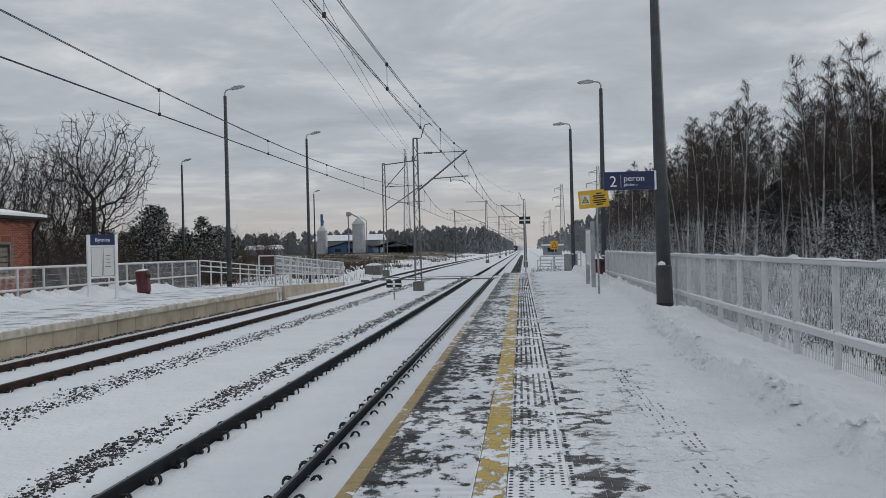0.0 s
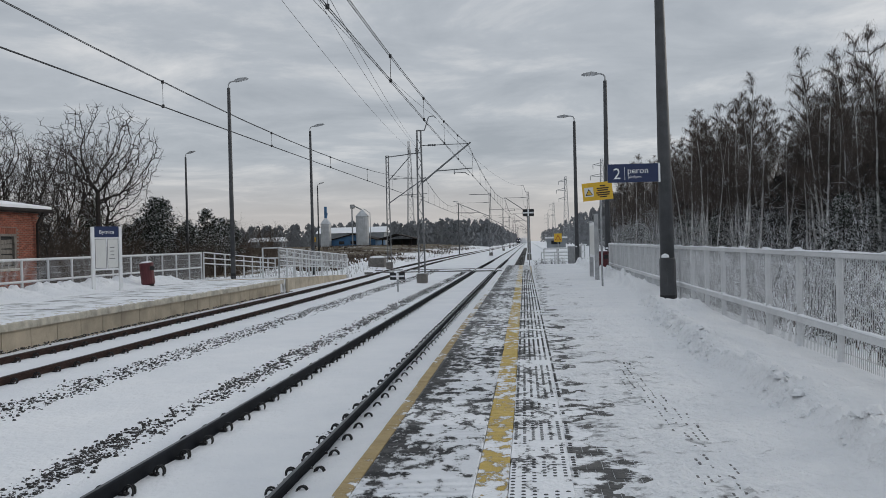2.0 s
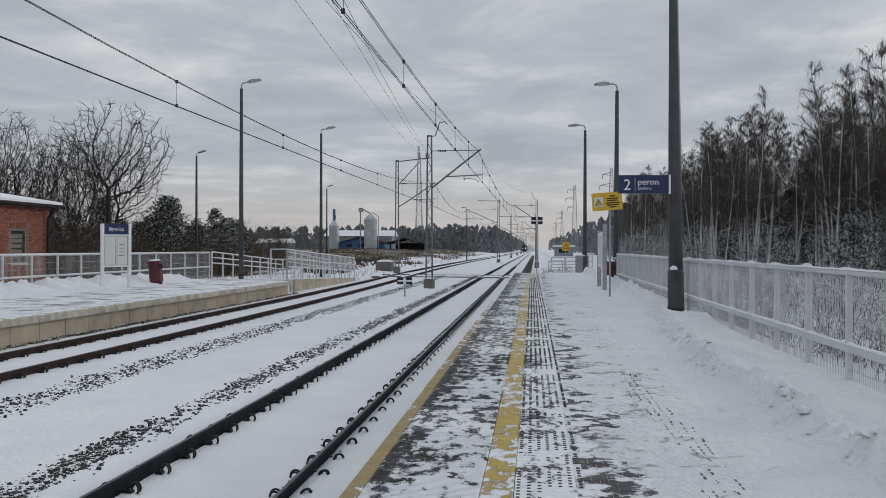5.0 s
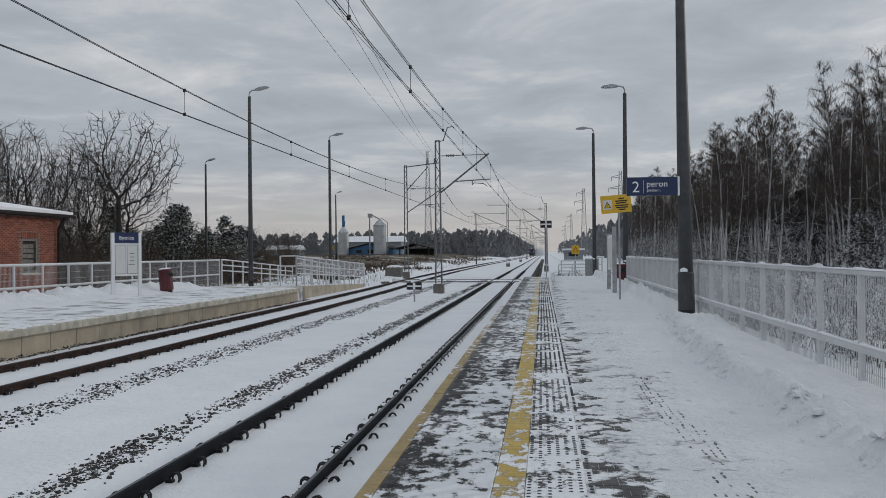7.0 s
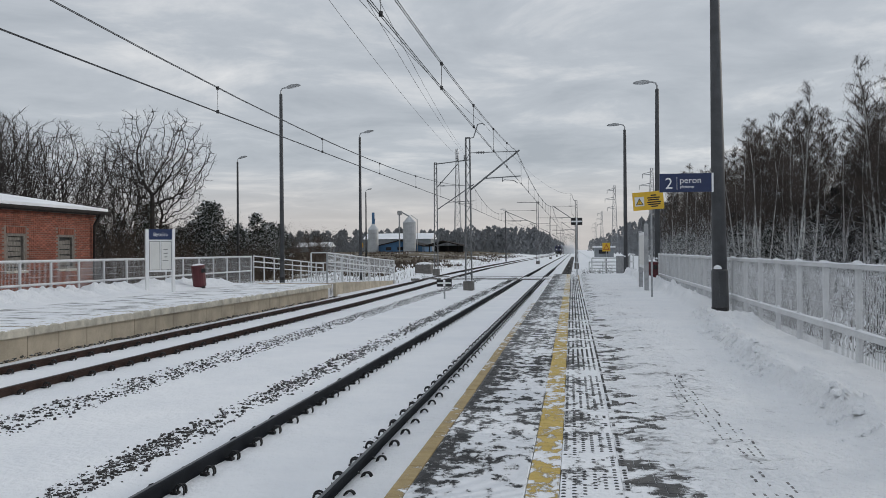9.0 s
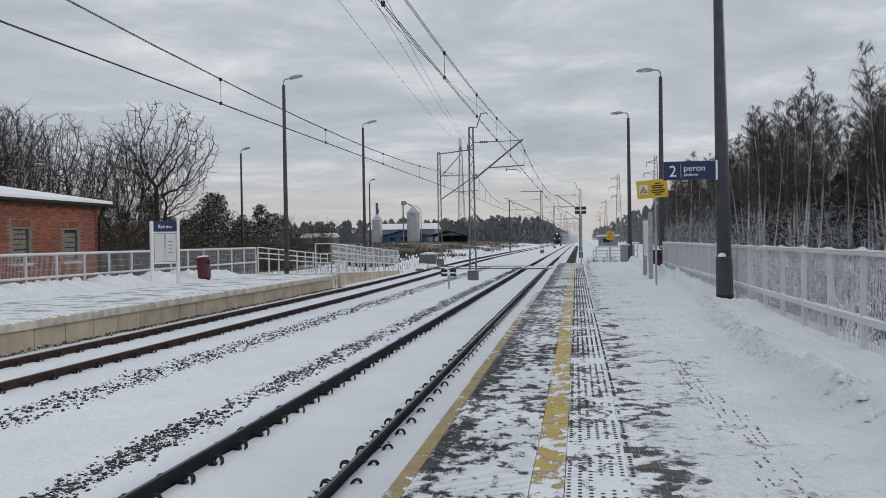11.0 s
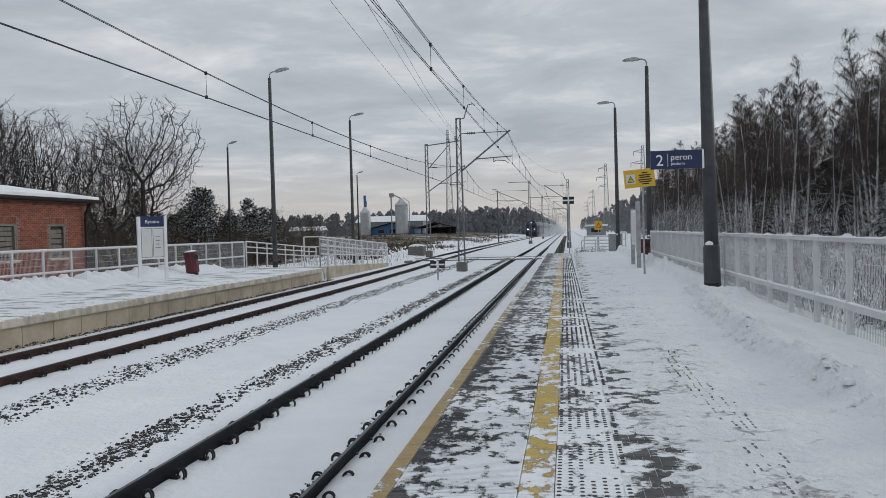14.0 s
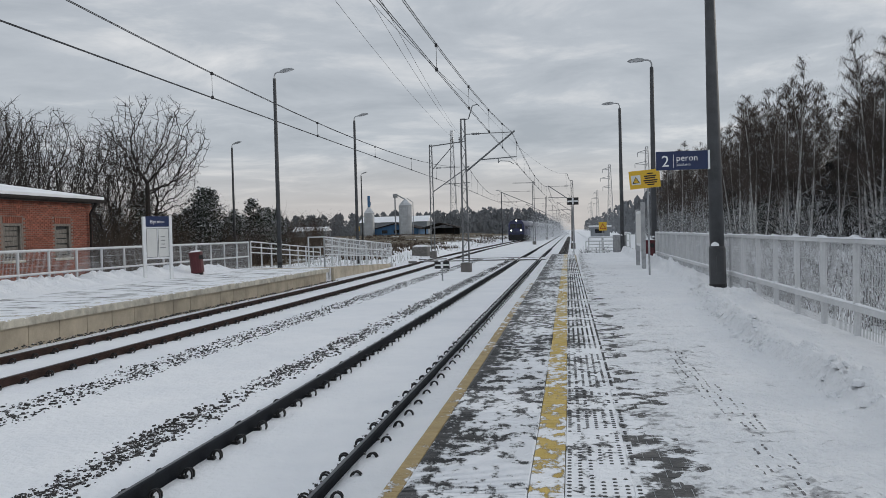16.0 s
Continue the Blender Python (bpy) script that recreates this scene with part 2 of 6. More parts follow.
STUD_BARE = material("bare_stud_concrete", (0.15, 0.15, 0.15), 0.7, var=0.3, scale=2)
SLEEPER = material("concrete_sleeper", (0.16, 0.15, 0.14), 0.9, var=0.3, snow={"from": 0.85, "up": 0.5, "scale": 6})
POLE = material("dark_painted_pole", (0.062, 0.065, 0.070), 0.55, 0.2, var=0.25, scale=3, bump=0.15)
GALV = material("galvanised_steel", (0.36, 0.37, 0.38), 0.5, 0.55, var=0.2, scale=5, bump=0.1)
MASTM = material("weathered_mast_steel", (0.17, 0.175, 0.18), 0.6, 0.4, var=0.3, scale=3)
FENCE = material("white_powder_coat", (0.60, 0.61, 0.62), 0.45, 0.1, var=0.1, scale=2, bump=0.08)
WIRE = material("copper_wire_dark", (0.045, 0.045, 0.047), 0.5, 0.5, var=0.2)
MESHW = material("fence_wire_zinc", (0.52, 0.53, 0.54), 0.55, 0.1, var=0.12, scale=3, bump=0.05)
BRICK = material("red_brick", (0.22, 0.075, 0.048), 0.9, var=0.35, scale=10, bump=0.5, per_object=0.28)
MORTAR = material("grey_mortar", (0.20, 0.16, 0.135), 0.95, var=0.25, scale=4)
OLDWOOD = material("weathered_board", (0.17, 0.155, 0.135), 0.85, var=0.4, scale=5, stretch=(1, 6, 1), bump=0.5)
DARKWOOD = material("dark_eave_board", (0.030, 0.026, 0.024), 0.9, var=0.3, spec=0.15)
NAVY = material("navy_sign_enamel", (0.012, 0.025, 0.085), 0.4, var=0.1, scale=2, bump=0.03)
WHITE = material("white_sign_paint", (0.78, 0.79, 0.80), 0.45, var=0.05, scale=2, bump=0.03)
SIGN_YEL = material("yellow_sign_film", (0.68, 0.42, 0.03), 0.4, var=0.08, scale=2, bump=0.03)
BLACK = material("black_sign_paint", (0.012, 0.012, 0.013), 0.5, var=0.1)
MAROON = material("maroon_bin_enamel", (0.085, 0.013, 0.018), 0.45, var=0.2, scale=6, bump=0.1)
PAPER = material("notice_paper", (0.66, 0.66, 0.64), 0.5, var=0.05, scale=3, bump=0.02)
BARK = material("dark_bark", (0.026, 0.022, 0.020), 0.95, var=0.4, scale=3, bump=0.6, snow={"from": 0.98, "up": 0.5, "scale": 3})
TWIG = material("frosted_twig", (0.036, 0.030, 0.027), 0.95, var=0.35, scale=1.2, bump=0.1, snow={"from": 0.80, "up": 0.35, "scale": 2})
BIRCH = material("birch_bark", (0.50, 0.50, 0.49), 0.85, var=0.55, scale=2.2, bump=0.3, stretch=(1, 1, 3))
BTWIG = material("birch_twig", (0.082, 0.066, 0.057), 0.95, var=0.5, scale=0.35, bump=0.1, snow={"from": 0.62, "up": 0.06, "scale": 1.1})
NEEDLE = material("dark_pine_needles", (0.018, 0.027, 0.017), 0.9, var=0.4, scale=1.5, bump=0.2, snow={"from": 0.80, "up": 0.45, "scale": 2.2}, island=True)
NEEDLE_SNOW = material("snow_laden_needles", (0.018, 0.027, 0.017), 0.9, var=0.4, scale=1.5, bump=0.2, snow={"from": 0.64, "up": 0.30, "scale": 1.8}, island=True)
# pale blue-grey: the haze of distance is put into the far conifers' colour
FARWOOD = material("hazed_distant_conifers", (0.205, 0.215, 0.228), 0.95, var=0.25, scale=0.04, bump=0.1)
FROST = material("frosted_undergrowth", (0.045, 0.042, 0.04), 0.95, var=0.5, scale=1.5, bump=0.1, snow={"from": 0.51, "up": 0.2, "scale": 2.4}, island=True)
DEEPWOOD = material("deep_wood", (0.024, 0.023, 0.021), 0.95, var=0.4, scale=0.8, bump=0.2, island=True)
BRUSH = material("dry_brush", (0.080, 0.060, 0.046), 0.95, var=0.4, scale=2, bump=0.1, island=True)
SILO = material("galvanised_silo", (0.45, 0.47, 0.49), 0.45, 0.4, var=0.15, scale=0.7, bump=0.1)
BLUEP = material("blue_cladding", (0.05, 0.15, 0.30), 0.5, var=0.2, scale=0.6, bump=0.1)
GREYCL = material("grey_cladding", (0.25, 0.27, 0.29), 0.6, var=0.2, scale=0.5)
# shade of the inside put into the colour, behind the boards and in the shed
DARKIN = material("unlit_inside", (0.015, 0.016, 0.018), 0.7, var=0.2)
LOCO = material("navy_loco_paint", (0.018, 0.022, 0.075), 0.4, var=0.25, scale=1.2, bump=0.05)
LOCO_D = material("dark_underframe", (0.012, 0.012, 0.014), 0.75, var=0.3, scale=2)
COACH = material("coach_grey_paint", (0.11, 0.125, 0.16), 0.45, var=0.2, scale=0.6, snow={"from": 0.92, "up": 0.5, "scale": 1})
GLASS = material("dark_window_glass", (0.012, 0.014, 0.018), 0.08, var=0.1, bump=0.0)
HEADL = material("headlamp_glow", (1.0, 0.96, 0.88), 0.3, emit=4.5, var=0.0, bump=0.0)
RED = material("red_buffer_beam", (0.35, 0.02, 0.015), 0.5, var=0.2)
LENS = material("lamp_lens", (0.55, 0.56, 0.57), 0.3, var=0.05)


# ---- mesh helpers ----
class M:
    """Collects vertices and faces of one mesh."""

    def __init__(self):
        self.v, self.f = [], []

    def box(self, x0, x1, y0, y1, z0, z1, bevel=0.0):
        n = len(self.v)
        b = min(bevel, (x1 - x0) / 3, (y1 - y0) / 3, (z1 - z0) / 3)
        if b <= 0:
            self.v += [(x, y, z) for z in (z0, z1) for y in (y0, y1) for x in (x0, x1)]
            self.f += [tuple(n + i for i in q) for q in ((0, 2, 3, 1), (4, 5, 7, 6), (0, 1, 5, 4), (2, 6, 7, 3), (0, 4, 6, 2), (1, 3, 7, 5))]
            return self
        for z, k in ((z0, 0), (z1 - b, 0), (z1, b)):
            self.v += [(x0 + k, y0 + k, z), (x1 - k, y0 + k, z), (x1 - k, y1 - k, z), (x0 + k, y1 - k, z)]
        self.f.append((n + 3, n + 2, n + 1, n))
        for r in (0, 4):
            for i in range(4):
                j = (i + 1) % 4
                self.f.append((n + r + i, n + r + j, n + r + 4 + j, n + r + 4 + i))
        self.f.append((n + 8, n + 9, n + 10, n + 11))
        return self

    def tube(self, p0, p1, r0, r1=None, n=6, cap=True):
        p0, p1 = Vector(p0), Vector(p1)
        r1 = r0 if r1 is None else r1
        d = (p1 - p0)
        if d.length < 1e-6:
            return self
        d.normalize()
        u = d.cross(Vector((0, 0, 1)) if abs(d.z) < 0.9 else Vector((1, 0, 0))).normalized()
        w = d.cross(u)
        k = len(self.v)
        for p, r in ((p0, r0), (p1, r1)):
            for i in range(n):
                a = 2 * math.pi * i / n
                q = p + u * (math.cos(a) * r) + w * (math.sin(a) * r)
                self.v.append((q.x, q.y, q.z))
        for i in range(n):
            j = (i + 1) % n
            self.f.append((k + i, k + j, k + n + j, k + n + i))
        if cap:
            self.f.append(tuple(k + i for i in reversed(range(n))))
            self.f.append(tuple(k + n + i for i in range(n)))
        return self

    def path(self, pts, r, n=5):
        """One bent tube through all the points."""
        pts = [Vector(p) for p in pts]
        k, u = len(self.v), None
        for i, p in enumerate(pts):
            d = (pts[min(i + 1, len(pts) - 1)] - pts[max(i - 1, 0)]).normalized()
            u = d.cross(Vector((0, 0, 1)) if abs(d.z) < 0.9 else Vector((1, 0, 0))).normalized() if u is None else (u - d * u.dot(d)).normalized()
            w = d.cross(u)
            for j in range(n):
                a = 2 * math.pi * j / n
                q = p + u * (math.cos(a) * r) + w * (math.sin(a) * r)
                self.v.append((q.x, q.y, q.z))
        for i in range(len(pts) - 1):
            for j in range(n):
                q = (j + 1) % n
                self.f.append((k + i * n + j, k + i * n + q, k + (i + 1) * n + q, k + (i + 1) * n + j))
        e = k + (len(pts) - 1) * n
        self.f += [tuple(k + j for j in reversed(range(n))), tuple(e + j for j in range(n))]
        return self

    def lathe(self, rows, n=16, x=0, y=0):
        k = len(self.v)
        for r, z in rows:
            for i in range(n):
                a = 2 * math.pi * i / n
                self.v.append((x + r * math.cos(a), y + r * math.sin(a), z))
        for s in range(len(rows) - 1):
            for i in range(n):
                j = (i + 1) % n
                self.f.append((k + s * n + i, k + s * n + j, k + (s + 1) * n + j, k + (s + 1) * n + i))
        self.f.append(tuple(k + i for i in reversed(range(n))))
        self.f.append(tuple(k + (len(rows) - 1) * n + i for i in range(n)))
        return self

    def prism(self, outline, axis, a, b):
        """An outline of (u, w) pairs drawn along an axis: 'y' makes (u, ., w), 'x' makes (., u, w), 'z' makes (u, w, .)."""
        k, n = len(self.v), len(outline)
        for t in (a, b):
            for u, w in outline:
                self.v.append((u, t, w) if axis == "y" else (t, u, w) if axis == "x" else (u, w, t))
        for i in range(n):
            j = (i + 1) % n
            self.f.append((k + i, k + j, k + n + j, k + n + i))
        self.f.append(tuple(k + i for i in reversed(range(n))))
        self.f.append(tuple(k + n + i for i in range(n)))
        return self

    def sweep(self, outline, ys, dx):
        """An outline of (x, z) pairs drawn along y, shifted sideways by dx(y)."""
        k, n = len(self.v), len(outline)
        for y in ys:
            s = dx(y)
            self.v += [(u + s, y, w) for u, w in outline]
        for j in range(len(ys) - 1):
            for i in range(n):
                q = (i + 1) % n
                self.f.append((k + j * n + i, k + j * n + q, k + (j + 1) * n + q, k + (j + 1) * n + i))
        return self

    def grid(self, xs, ys, zf):
        k, nx = len(self.v), len(xs)
        for y in ys:
            for x in xs:
                self.v.append((x, y, zf(x, y)))
        for j in range(len(ys) - 1):
            for i in range(nx - 1):
                q = k + j * nx + i
                self.f.append((q, q + 1, q + nx + 1, q + nx))
        return self

    def data(self, name, mat, smooth=False):
        me = bpy.data.meshes.new(name)
        me.from_pydata(self.v, [], self.f)
        me.materials.append(mat)
        bm = bmesh.new()
        bm.from_mesh(me)
        bmesh.ops.recalc_face_normals(bm, faces=bm.faces)
        bm.to_mesh(me)
        bm.free()
        if smooth:
            me.polygons.foreach_set("use_smooth", [True] * len(me.polygons))
        return me


def part(name, m, mat, parent=None, label="", smooth=False, loc=None):
    me = m.data(name, mat, smooth) if isinstance(m, M) else m
    ob = new(name, me)
    ob.parent = parent
    if loc:
        ob.location = loc
    if label:
        ob["label"] = label
    return ob


def thing(name, loc, label, category, group="", kind="", turn=0):
    ob = new(name)
    ob.empty_display_size = 0.2
    ob.matrix_basis = pose(*loc, 0, 0, turn)
    return tagged(ob, label, category, group, kind)


def structure(name, m, mat, label, smooth=False):
    return tagged(part(name, m, mat, None, "", smooth), label, name.split("_")[0], kind="structure")


def fbm(x, y, s=1.0, z=0.0):
    return noise.noise((x * s, y * s, z)) + 0.5 * noise.noise((x * s * 2.1, y * s * 2.1, z + 7)) + 0.25 * noise.noise((x * s * 4.3, y * s * 4.3, z + 3))


def frange(a, b, s):
    return [a + i * s for i in range(int((b - a) / s + 1e-6) + 1)]


def text_mesh(body, size, mat, parent, m, name="lettering", depth=0.002, label="", align="LEFT"):
    cu = bpy.data.curves.new(name, "FONT")
    cu.body, cu.size, cu.extrude, cu.resolution_u, cu.align_x = body, size, depth, 3, align
    tmp = bpy.data.objects.new(name, cu)
    scene.collection.objects.link(tmp)
    me = bpy.data.meshes.new_from_object(tmp.evaluated_get(bpy.context.evaluated_depsgraph_get()))
    bpy.data.objects.remove(tmp)
    me.materials.clear()
    me.materials.append(mat)
    ob = new(name, me)
    ob.parent = parent
    ob.matrix_basis = m
    if label:
        ob["label"] = label
    return ob


# ---- plan: x across the tracks, y along them, z = 0 on the near platform ----
RAIL_Z, BED_Z = -0.55, -0.655
NEAR, FAR = -2.73, -8.77          # track centres
FAR_DROP = -0.05                  # the far track lies a little higher
EDGE, FAR_EDGE = -1.06, -10.35    # platform edges
PLAT_END, FAR_END = 48.5, 35.7
FENCE_X, FAR_FENCE_X = 3.42, -16.3
GROUND_Z = -0.85


def near_bend(y):
    """The near line and its platform bear off very slightly to the left."""
    return -0.005 * min(54.0, max(0.0, y - 6.0))


def far_bend(y):
    """The far track swings away from the near one beyond the far platform and draws nearer to it further out."""
    k = min(1.0, max(0.0, (y - 26.0) / 62.0))
    return -1.26 * k * k * (3 - 2 * k) + 0.0112 * min(270.0, max(0.0, y - 135.0))


BED_X = (-10.4, -10.0, -9.75, -7.5, -7.0, -6.3, -4.6, -4.0, -3.75, -2.3, -1.9, -1.72, -1.0)
BED_H = (-0.555, -0.595, -0.625, -0.630, -0.625, -0.63, -0.64, -0.665, -0.690, -0.685, -0.645, -0.625, -0.55)


def ground_height(x, y):
    z = GROUND_Z
    if -10.4 < x < -1.0:
        z = float(np.interp(x, BED_X, BED_H)) + 0.014 * fbm(x, y, 0.9) + 0.008 * fbm(x, y, 3.5, 2)
        if x > -1.8:
            z += 0.02 * fbm(x, y, 3)
        if -6.9 < x < -4.4:
            z += 0.02 * fbm(x, y, 0.5, 4)
    elif x >= -1.0:
        z = -0.55 if x > 3.4 else -0.85
        z += 0.05 * fbm(x, y, 0.3)
    else:
        far = min(1.0, max(0.0, (-x - 11) / 20))
        z = -0.78 + 0.25 * far * fbm(x, y, 0.06) * min(1, max(0, (y - 35) / 30))
        if 60 < y < 115 and -34 < x < -11.5:
            z += 0.85 * math.exp(-((y - 82) / 11) ** 2) * math.exp(-((x + 18) / 4.5) ** 2) * (1 + 0.3 * fbm(x, y, 0.3))
    if x < -15 and y > 85:
        z += 1.7 * min(1, (y - 85) / 130) * min(1, (-x - 15) / 22)
    if abs(y - 59.5) < 2.2 and -12 < x < 4:
        z = max(z, RAIL_Z - 0.035)
    return z


def axis_steps(lo, hi, fine, far, grow=1.35):
    a = frange(lo, hi, fine)
    s, p = fine, lo
    while p > -far:
        s *= grow
        p -= s
        a.insert(0, p)
    s, p = fine, a[-1]
    while p < far:
        s *= grow
        p += s
        a.append(p)
    return a


def build_ground():
    xs = axis_steps(-12, 4.2, 0.2, 3000, 1.22)
    ys = axis_steps(-4, 62, 0.3, 3000, 1.10)
    structure("ground", M().grid(xs, ys, ground_height), GROUND, "snow-covered open ground with dead grass showing", True)


# ---- tracks ----
def rail_profile(x):
    z = RAIL_Z
    return [(x - 0.075, z - 0.172), (x + 0.075, z - 0.172), (x + 0.07, z - 0.155), (x + 0.012, z - 0.13), (x + 0.012, z - 0.045), (x + 0.036, z - 0.035),
            (x + 0.036, z - 0.008), (x + 0.026, z - 0.001), (x - 0.026, z - 0.001), (x - 0.036, z - 0.008), (x - 0.036, z - 0.035), (x - 0.012, z - 0.045), (x - 0.012, z - 0.13), (x - 0.07, z - 0.155)]


def clip_mesh():
    """A spring clip: two thick steel loops side by side that curl down over the rail's foot."""
    m = M()
    for y0, k in ((-0.022, 1.0), (0.022, 0.86)):
        pts = []
        for i in range(9):
            a = -0.5 + (math.pi + 0.9) * i / 8
            pts.append((0.048 * k * math.cos(a) + 0.05, y0 + 0.012 * math.sin(a), 0.012 + 0.056 * k * math.sin(a)))
        m.path(pts, 0.0105, 5)
    m.box(-0.04, 0.03, -0.03, 0.03, -0.03, 0.002)
    return m.data("clip", CLIP)


LINE_YS = [-12, 0, 6] + frange(10, 100, 3) + frange(110, 430, 20) + [700, 1500]


def build_track(c, name, steel, label, clips, bend, drop=0.0):
    t = tagged(thing(name, (0, 0, -drop), label, "railway track"), kind="structure")
    for s in (-0.753, 0.753):
        part("rail", M().sweep(rail_profile(c + s), LINE_YS, bend), steel, t)
        part("rail_head", M().sweep([(c + s - 0.025, RAIL_Z - 0.004), (c + s + 0.009, RAIL_Z - 0.004), (c + s + 0.007, RAIL_Z + 0.003), (c + s - 0.023, RAIL_Z + 0.003)], LINE_YS, bend), RAIL_TOP, t, "bright worn running surface")
    sl = M()
    for k in range(-10, 200):
        y = 0.25 + 0.6 * k
        sl.box(c - 1.3 + bend(y), c + 1.3 + bend(y), y - 0.13, y + 0.13, -0.95, RAIL_Z - 0.166 + 0.004, 0.02)
    tagged(part("sleepers", sl, SLEEPER, t), kind="stuff")
    me = clip_mesh()
    rest = M()
    for k in range(2, 150):
        y = 0.25 + 0.6 * k
        for s, side in ((-0.753, 1), (0.753, 1), (-0.753, -1), (0.753, -1)):
            if k < clips:
                ob = part("clip", me, None, t)
                ob.matrix_basis = pose(c + s + bend(y) + side * 0.082, y + random.uniform(-0.01, 0.01), RAIL_Z - 0.105 - (0.02 if side < 0 else 0) + random.uniform(-0.014, 0.006), 0, 0, (0 if side > 0 else 180) + random.uniform(-8, 8))
            else:
                rest.box(c + s + bend(y) + min(side * 0.08, side * 0.16), c + s + bend(y) + max(side * 0.08, side * 0.16), y - 0.05, y + 0.05, RAIL_Z - 0.17, RAIL_Z - 0.06)
    tagged(part("far_clips", rest, CLIP, t), kind="stuff")


def rock(m, x, y, z, r):
    k = len(m.v)
    a0 = random.uniform(0, 6.28)
    for i in range(5):
        a = a0 + i * 1.2566 + random.uniform(-0.25, 0.25)
        q = r * random.uniform(0.75, 1.2)
        m.v.append((x + q * math.cos(a), y + q * math.sin(a), z - 0.01))
    for i in range(3):
        a = a0 + 0.6 + i * 2.09
        q = r * random.uniform(0.5, 0.85)
        m.v.append((x + q * math.cos(a), y + q * math.sin(a), z + r * random.uniform(0.35, 0.75)))
    m.f += [(k, k + 1, k + 5), (k + 1, k + 2, k + 6, k + 5), (k + 2, k + 3, k + 6), (k + 3, k + 4, k + 7, k + 6), (k + 4, k, k + 5, k + 7), (k + 5, k + 6, k + 7)]


def ballast(name, x0, x1, n, y1, label, y0=3.6):
    """A ballast shoulder whose stones stick out of the snow."""
    m = M()
    made = 0
    while made < n:
        y = y0 + (y1 - y0) * random.random() ** 1.5
        x = random.uniform(x0, x1) + random.gauss(0, 0.07)
        if 0.5 * noise.noise((x * 1.5, y * 0.6, 3)) + 0.7 * noise.noise((x * 7, y * 7, 9)) < -0.22:
            continue
        rock(m, x, y, (ground_height(x, y) if y0 < 40 else -0.64) + random.uniform(-0.014, 0.010), 0.010 + 0.021 * random.random() ** 1.5)
        made += 1
    me = m.data(name, STONE)
    ob = new(name, me)
    tagged(ob, label, "ballast", kind="stuff")


# ---- near platform ----
_rng = random.Random(77)
PRINTS = {}
for _ in range(520):
    _x, _y, _a = _rng.choice((_rng.gauss(1.05, 0.25), _rng.gauss(1.55, 0.35), _rng.uniform(0.5, 2.6))), 2.5 + 30 * _rng.random() ** 1.3, _rng.gauss(0, 0.35)
    for _i in range(-1, 2):
        for _j in range(-1, 2):
            PRINTS.setdefault((int(_x * 2) + _i, int(_y * 2) + _j), []).append((_x, _y, math.cos(_a), math.sin(_a), _rng.uniform(0.012, 0.03)))


def print_depth(x, y):
    """Boot prints pressed into the snow, with a low rim."""
    z = 0.0
    for px, py, ca, sa, d in PRINTS.get((int(x * 2), int(y * 2)), ()):
        u, v = (x - px) * ca + (y - py) * sa, (y - py) * ca - (x - px) * sa
        q = (u / 0.065) ** 2 + (v / 0.15) ** 2
        if q < 4:
            z += d * (0.35 * math.exp(-(q - 1.6) ** 2 * 2) - math.exp(-q * q))
    return z


def snow_height(x, y):
    """Lying and shovelled snow on the inner part of the near platform."""
    z = 0.006 + 0.014 * (fbm(x, y, 1.5) + 0.5) + 0.014 * fbm(x, y, 6.0, 2)
    edge = 2.18 + 0.05 * fbm(0, y, 0.45) + 0.05 * fbm(0, y, 1.7, 9)       # the shovelled ridge's line
    if y > 12:
        edge = min(edge + 0.062 * (y - 12), 2.85)
    d = x - edge
    z += print_depth(x, y)
    hump = 0.14 + 0.08 * fbm(0, y, 0.7, 5)
    if y > 15:
        hump += 0.07 * min(1, (y - 15) / 5) + 0.13 * fbm(1, y, 0.8, 2)
    w = 0.10 if d < 0 else 0.34
    lump = 1 + 0.40 * fbm(x, y, 2.3, 8) + 0.80 * abs(fbm(x, y, 5.0, 4)) + 0.20 * fbm(x, y, 9.0, 5)
    if 17.6 < y < 20.5:
        hump *= 0.35
    z += max(0.0, hump) * math.exp(-(d / w) ** 2) * max(0.1, lump)
    if d > 0:
        z += (0.045 + 0.02 * fbm(x, y, 1.5) + 0.008 * fbm(x, y, 7, 3) + (0.05 if y > 21 else -0.045 if 17.3 < y < 19.6 else 0)) * min(1, d / 0.3)
    if x > 2.9 and y < 17.5:
        z = z * max(0.0, 1 - (x - 2.9) / 0.45) - 0.02 * min(1, (x - 2.9) / 0.45)
    if 14.2 < y < 18.4 and x > 2.3:
        z += 0.17 * math.exp(-((y - 15.4) / 0.8) ** 2) * math.exp(-((x - 3.0) / 0.36) ** 2) * max(0.2, lump)
    if d < -0.1:
        # trodden: shallow dents and crumbs
        z -= 0.020 * max(0.0, fbm(x * 1.3, y * 0.8, 3.1, 1) - 0.25)
        z += 0.018 * max(0.0, fbm(x, y, 9.0, 6) - 0.55)
    k = min(1.0, max(0.0, (x - 0.54 - 0.34 * fbm(x * 0.3, y, 1.5, 3) - 0.15 * fbm(x, y, 5, 7)) / 0.22))
    z = max(z, 0.005 * min(1.0, max(0.0, (x - 0.72 - 0.2 * fbm(x, y, 0.8, 31)) / 0.12)))
    return 0.002 + z * k if k > 0 else -0.004


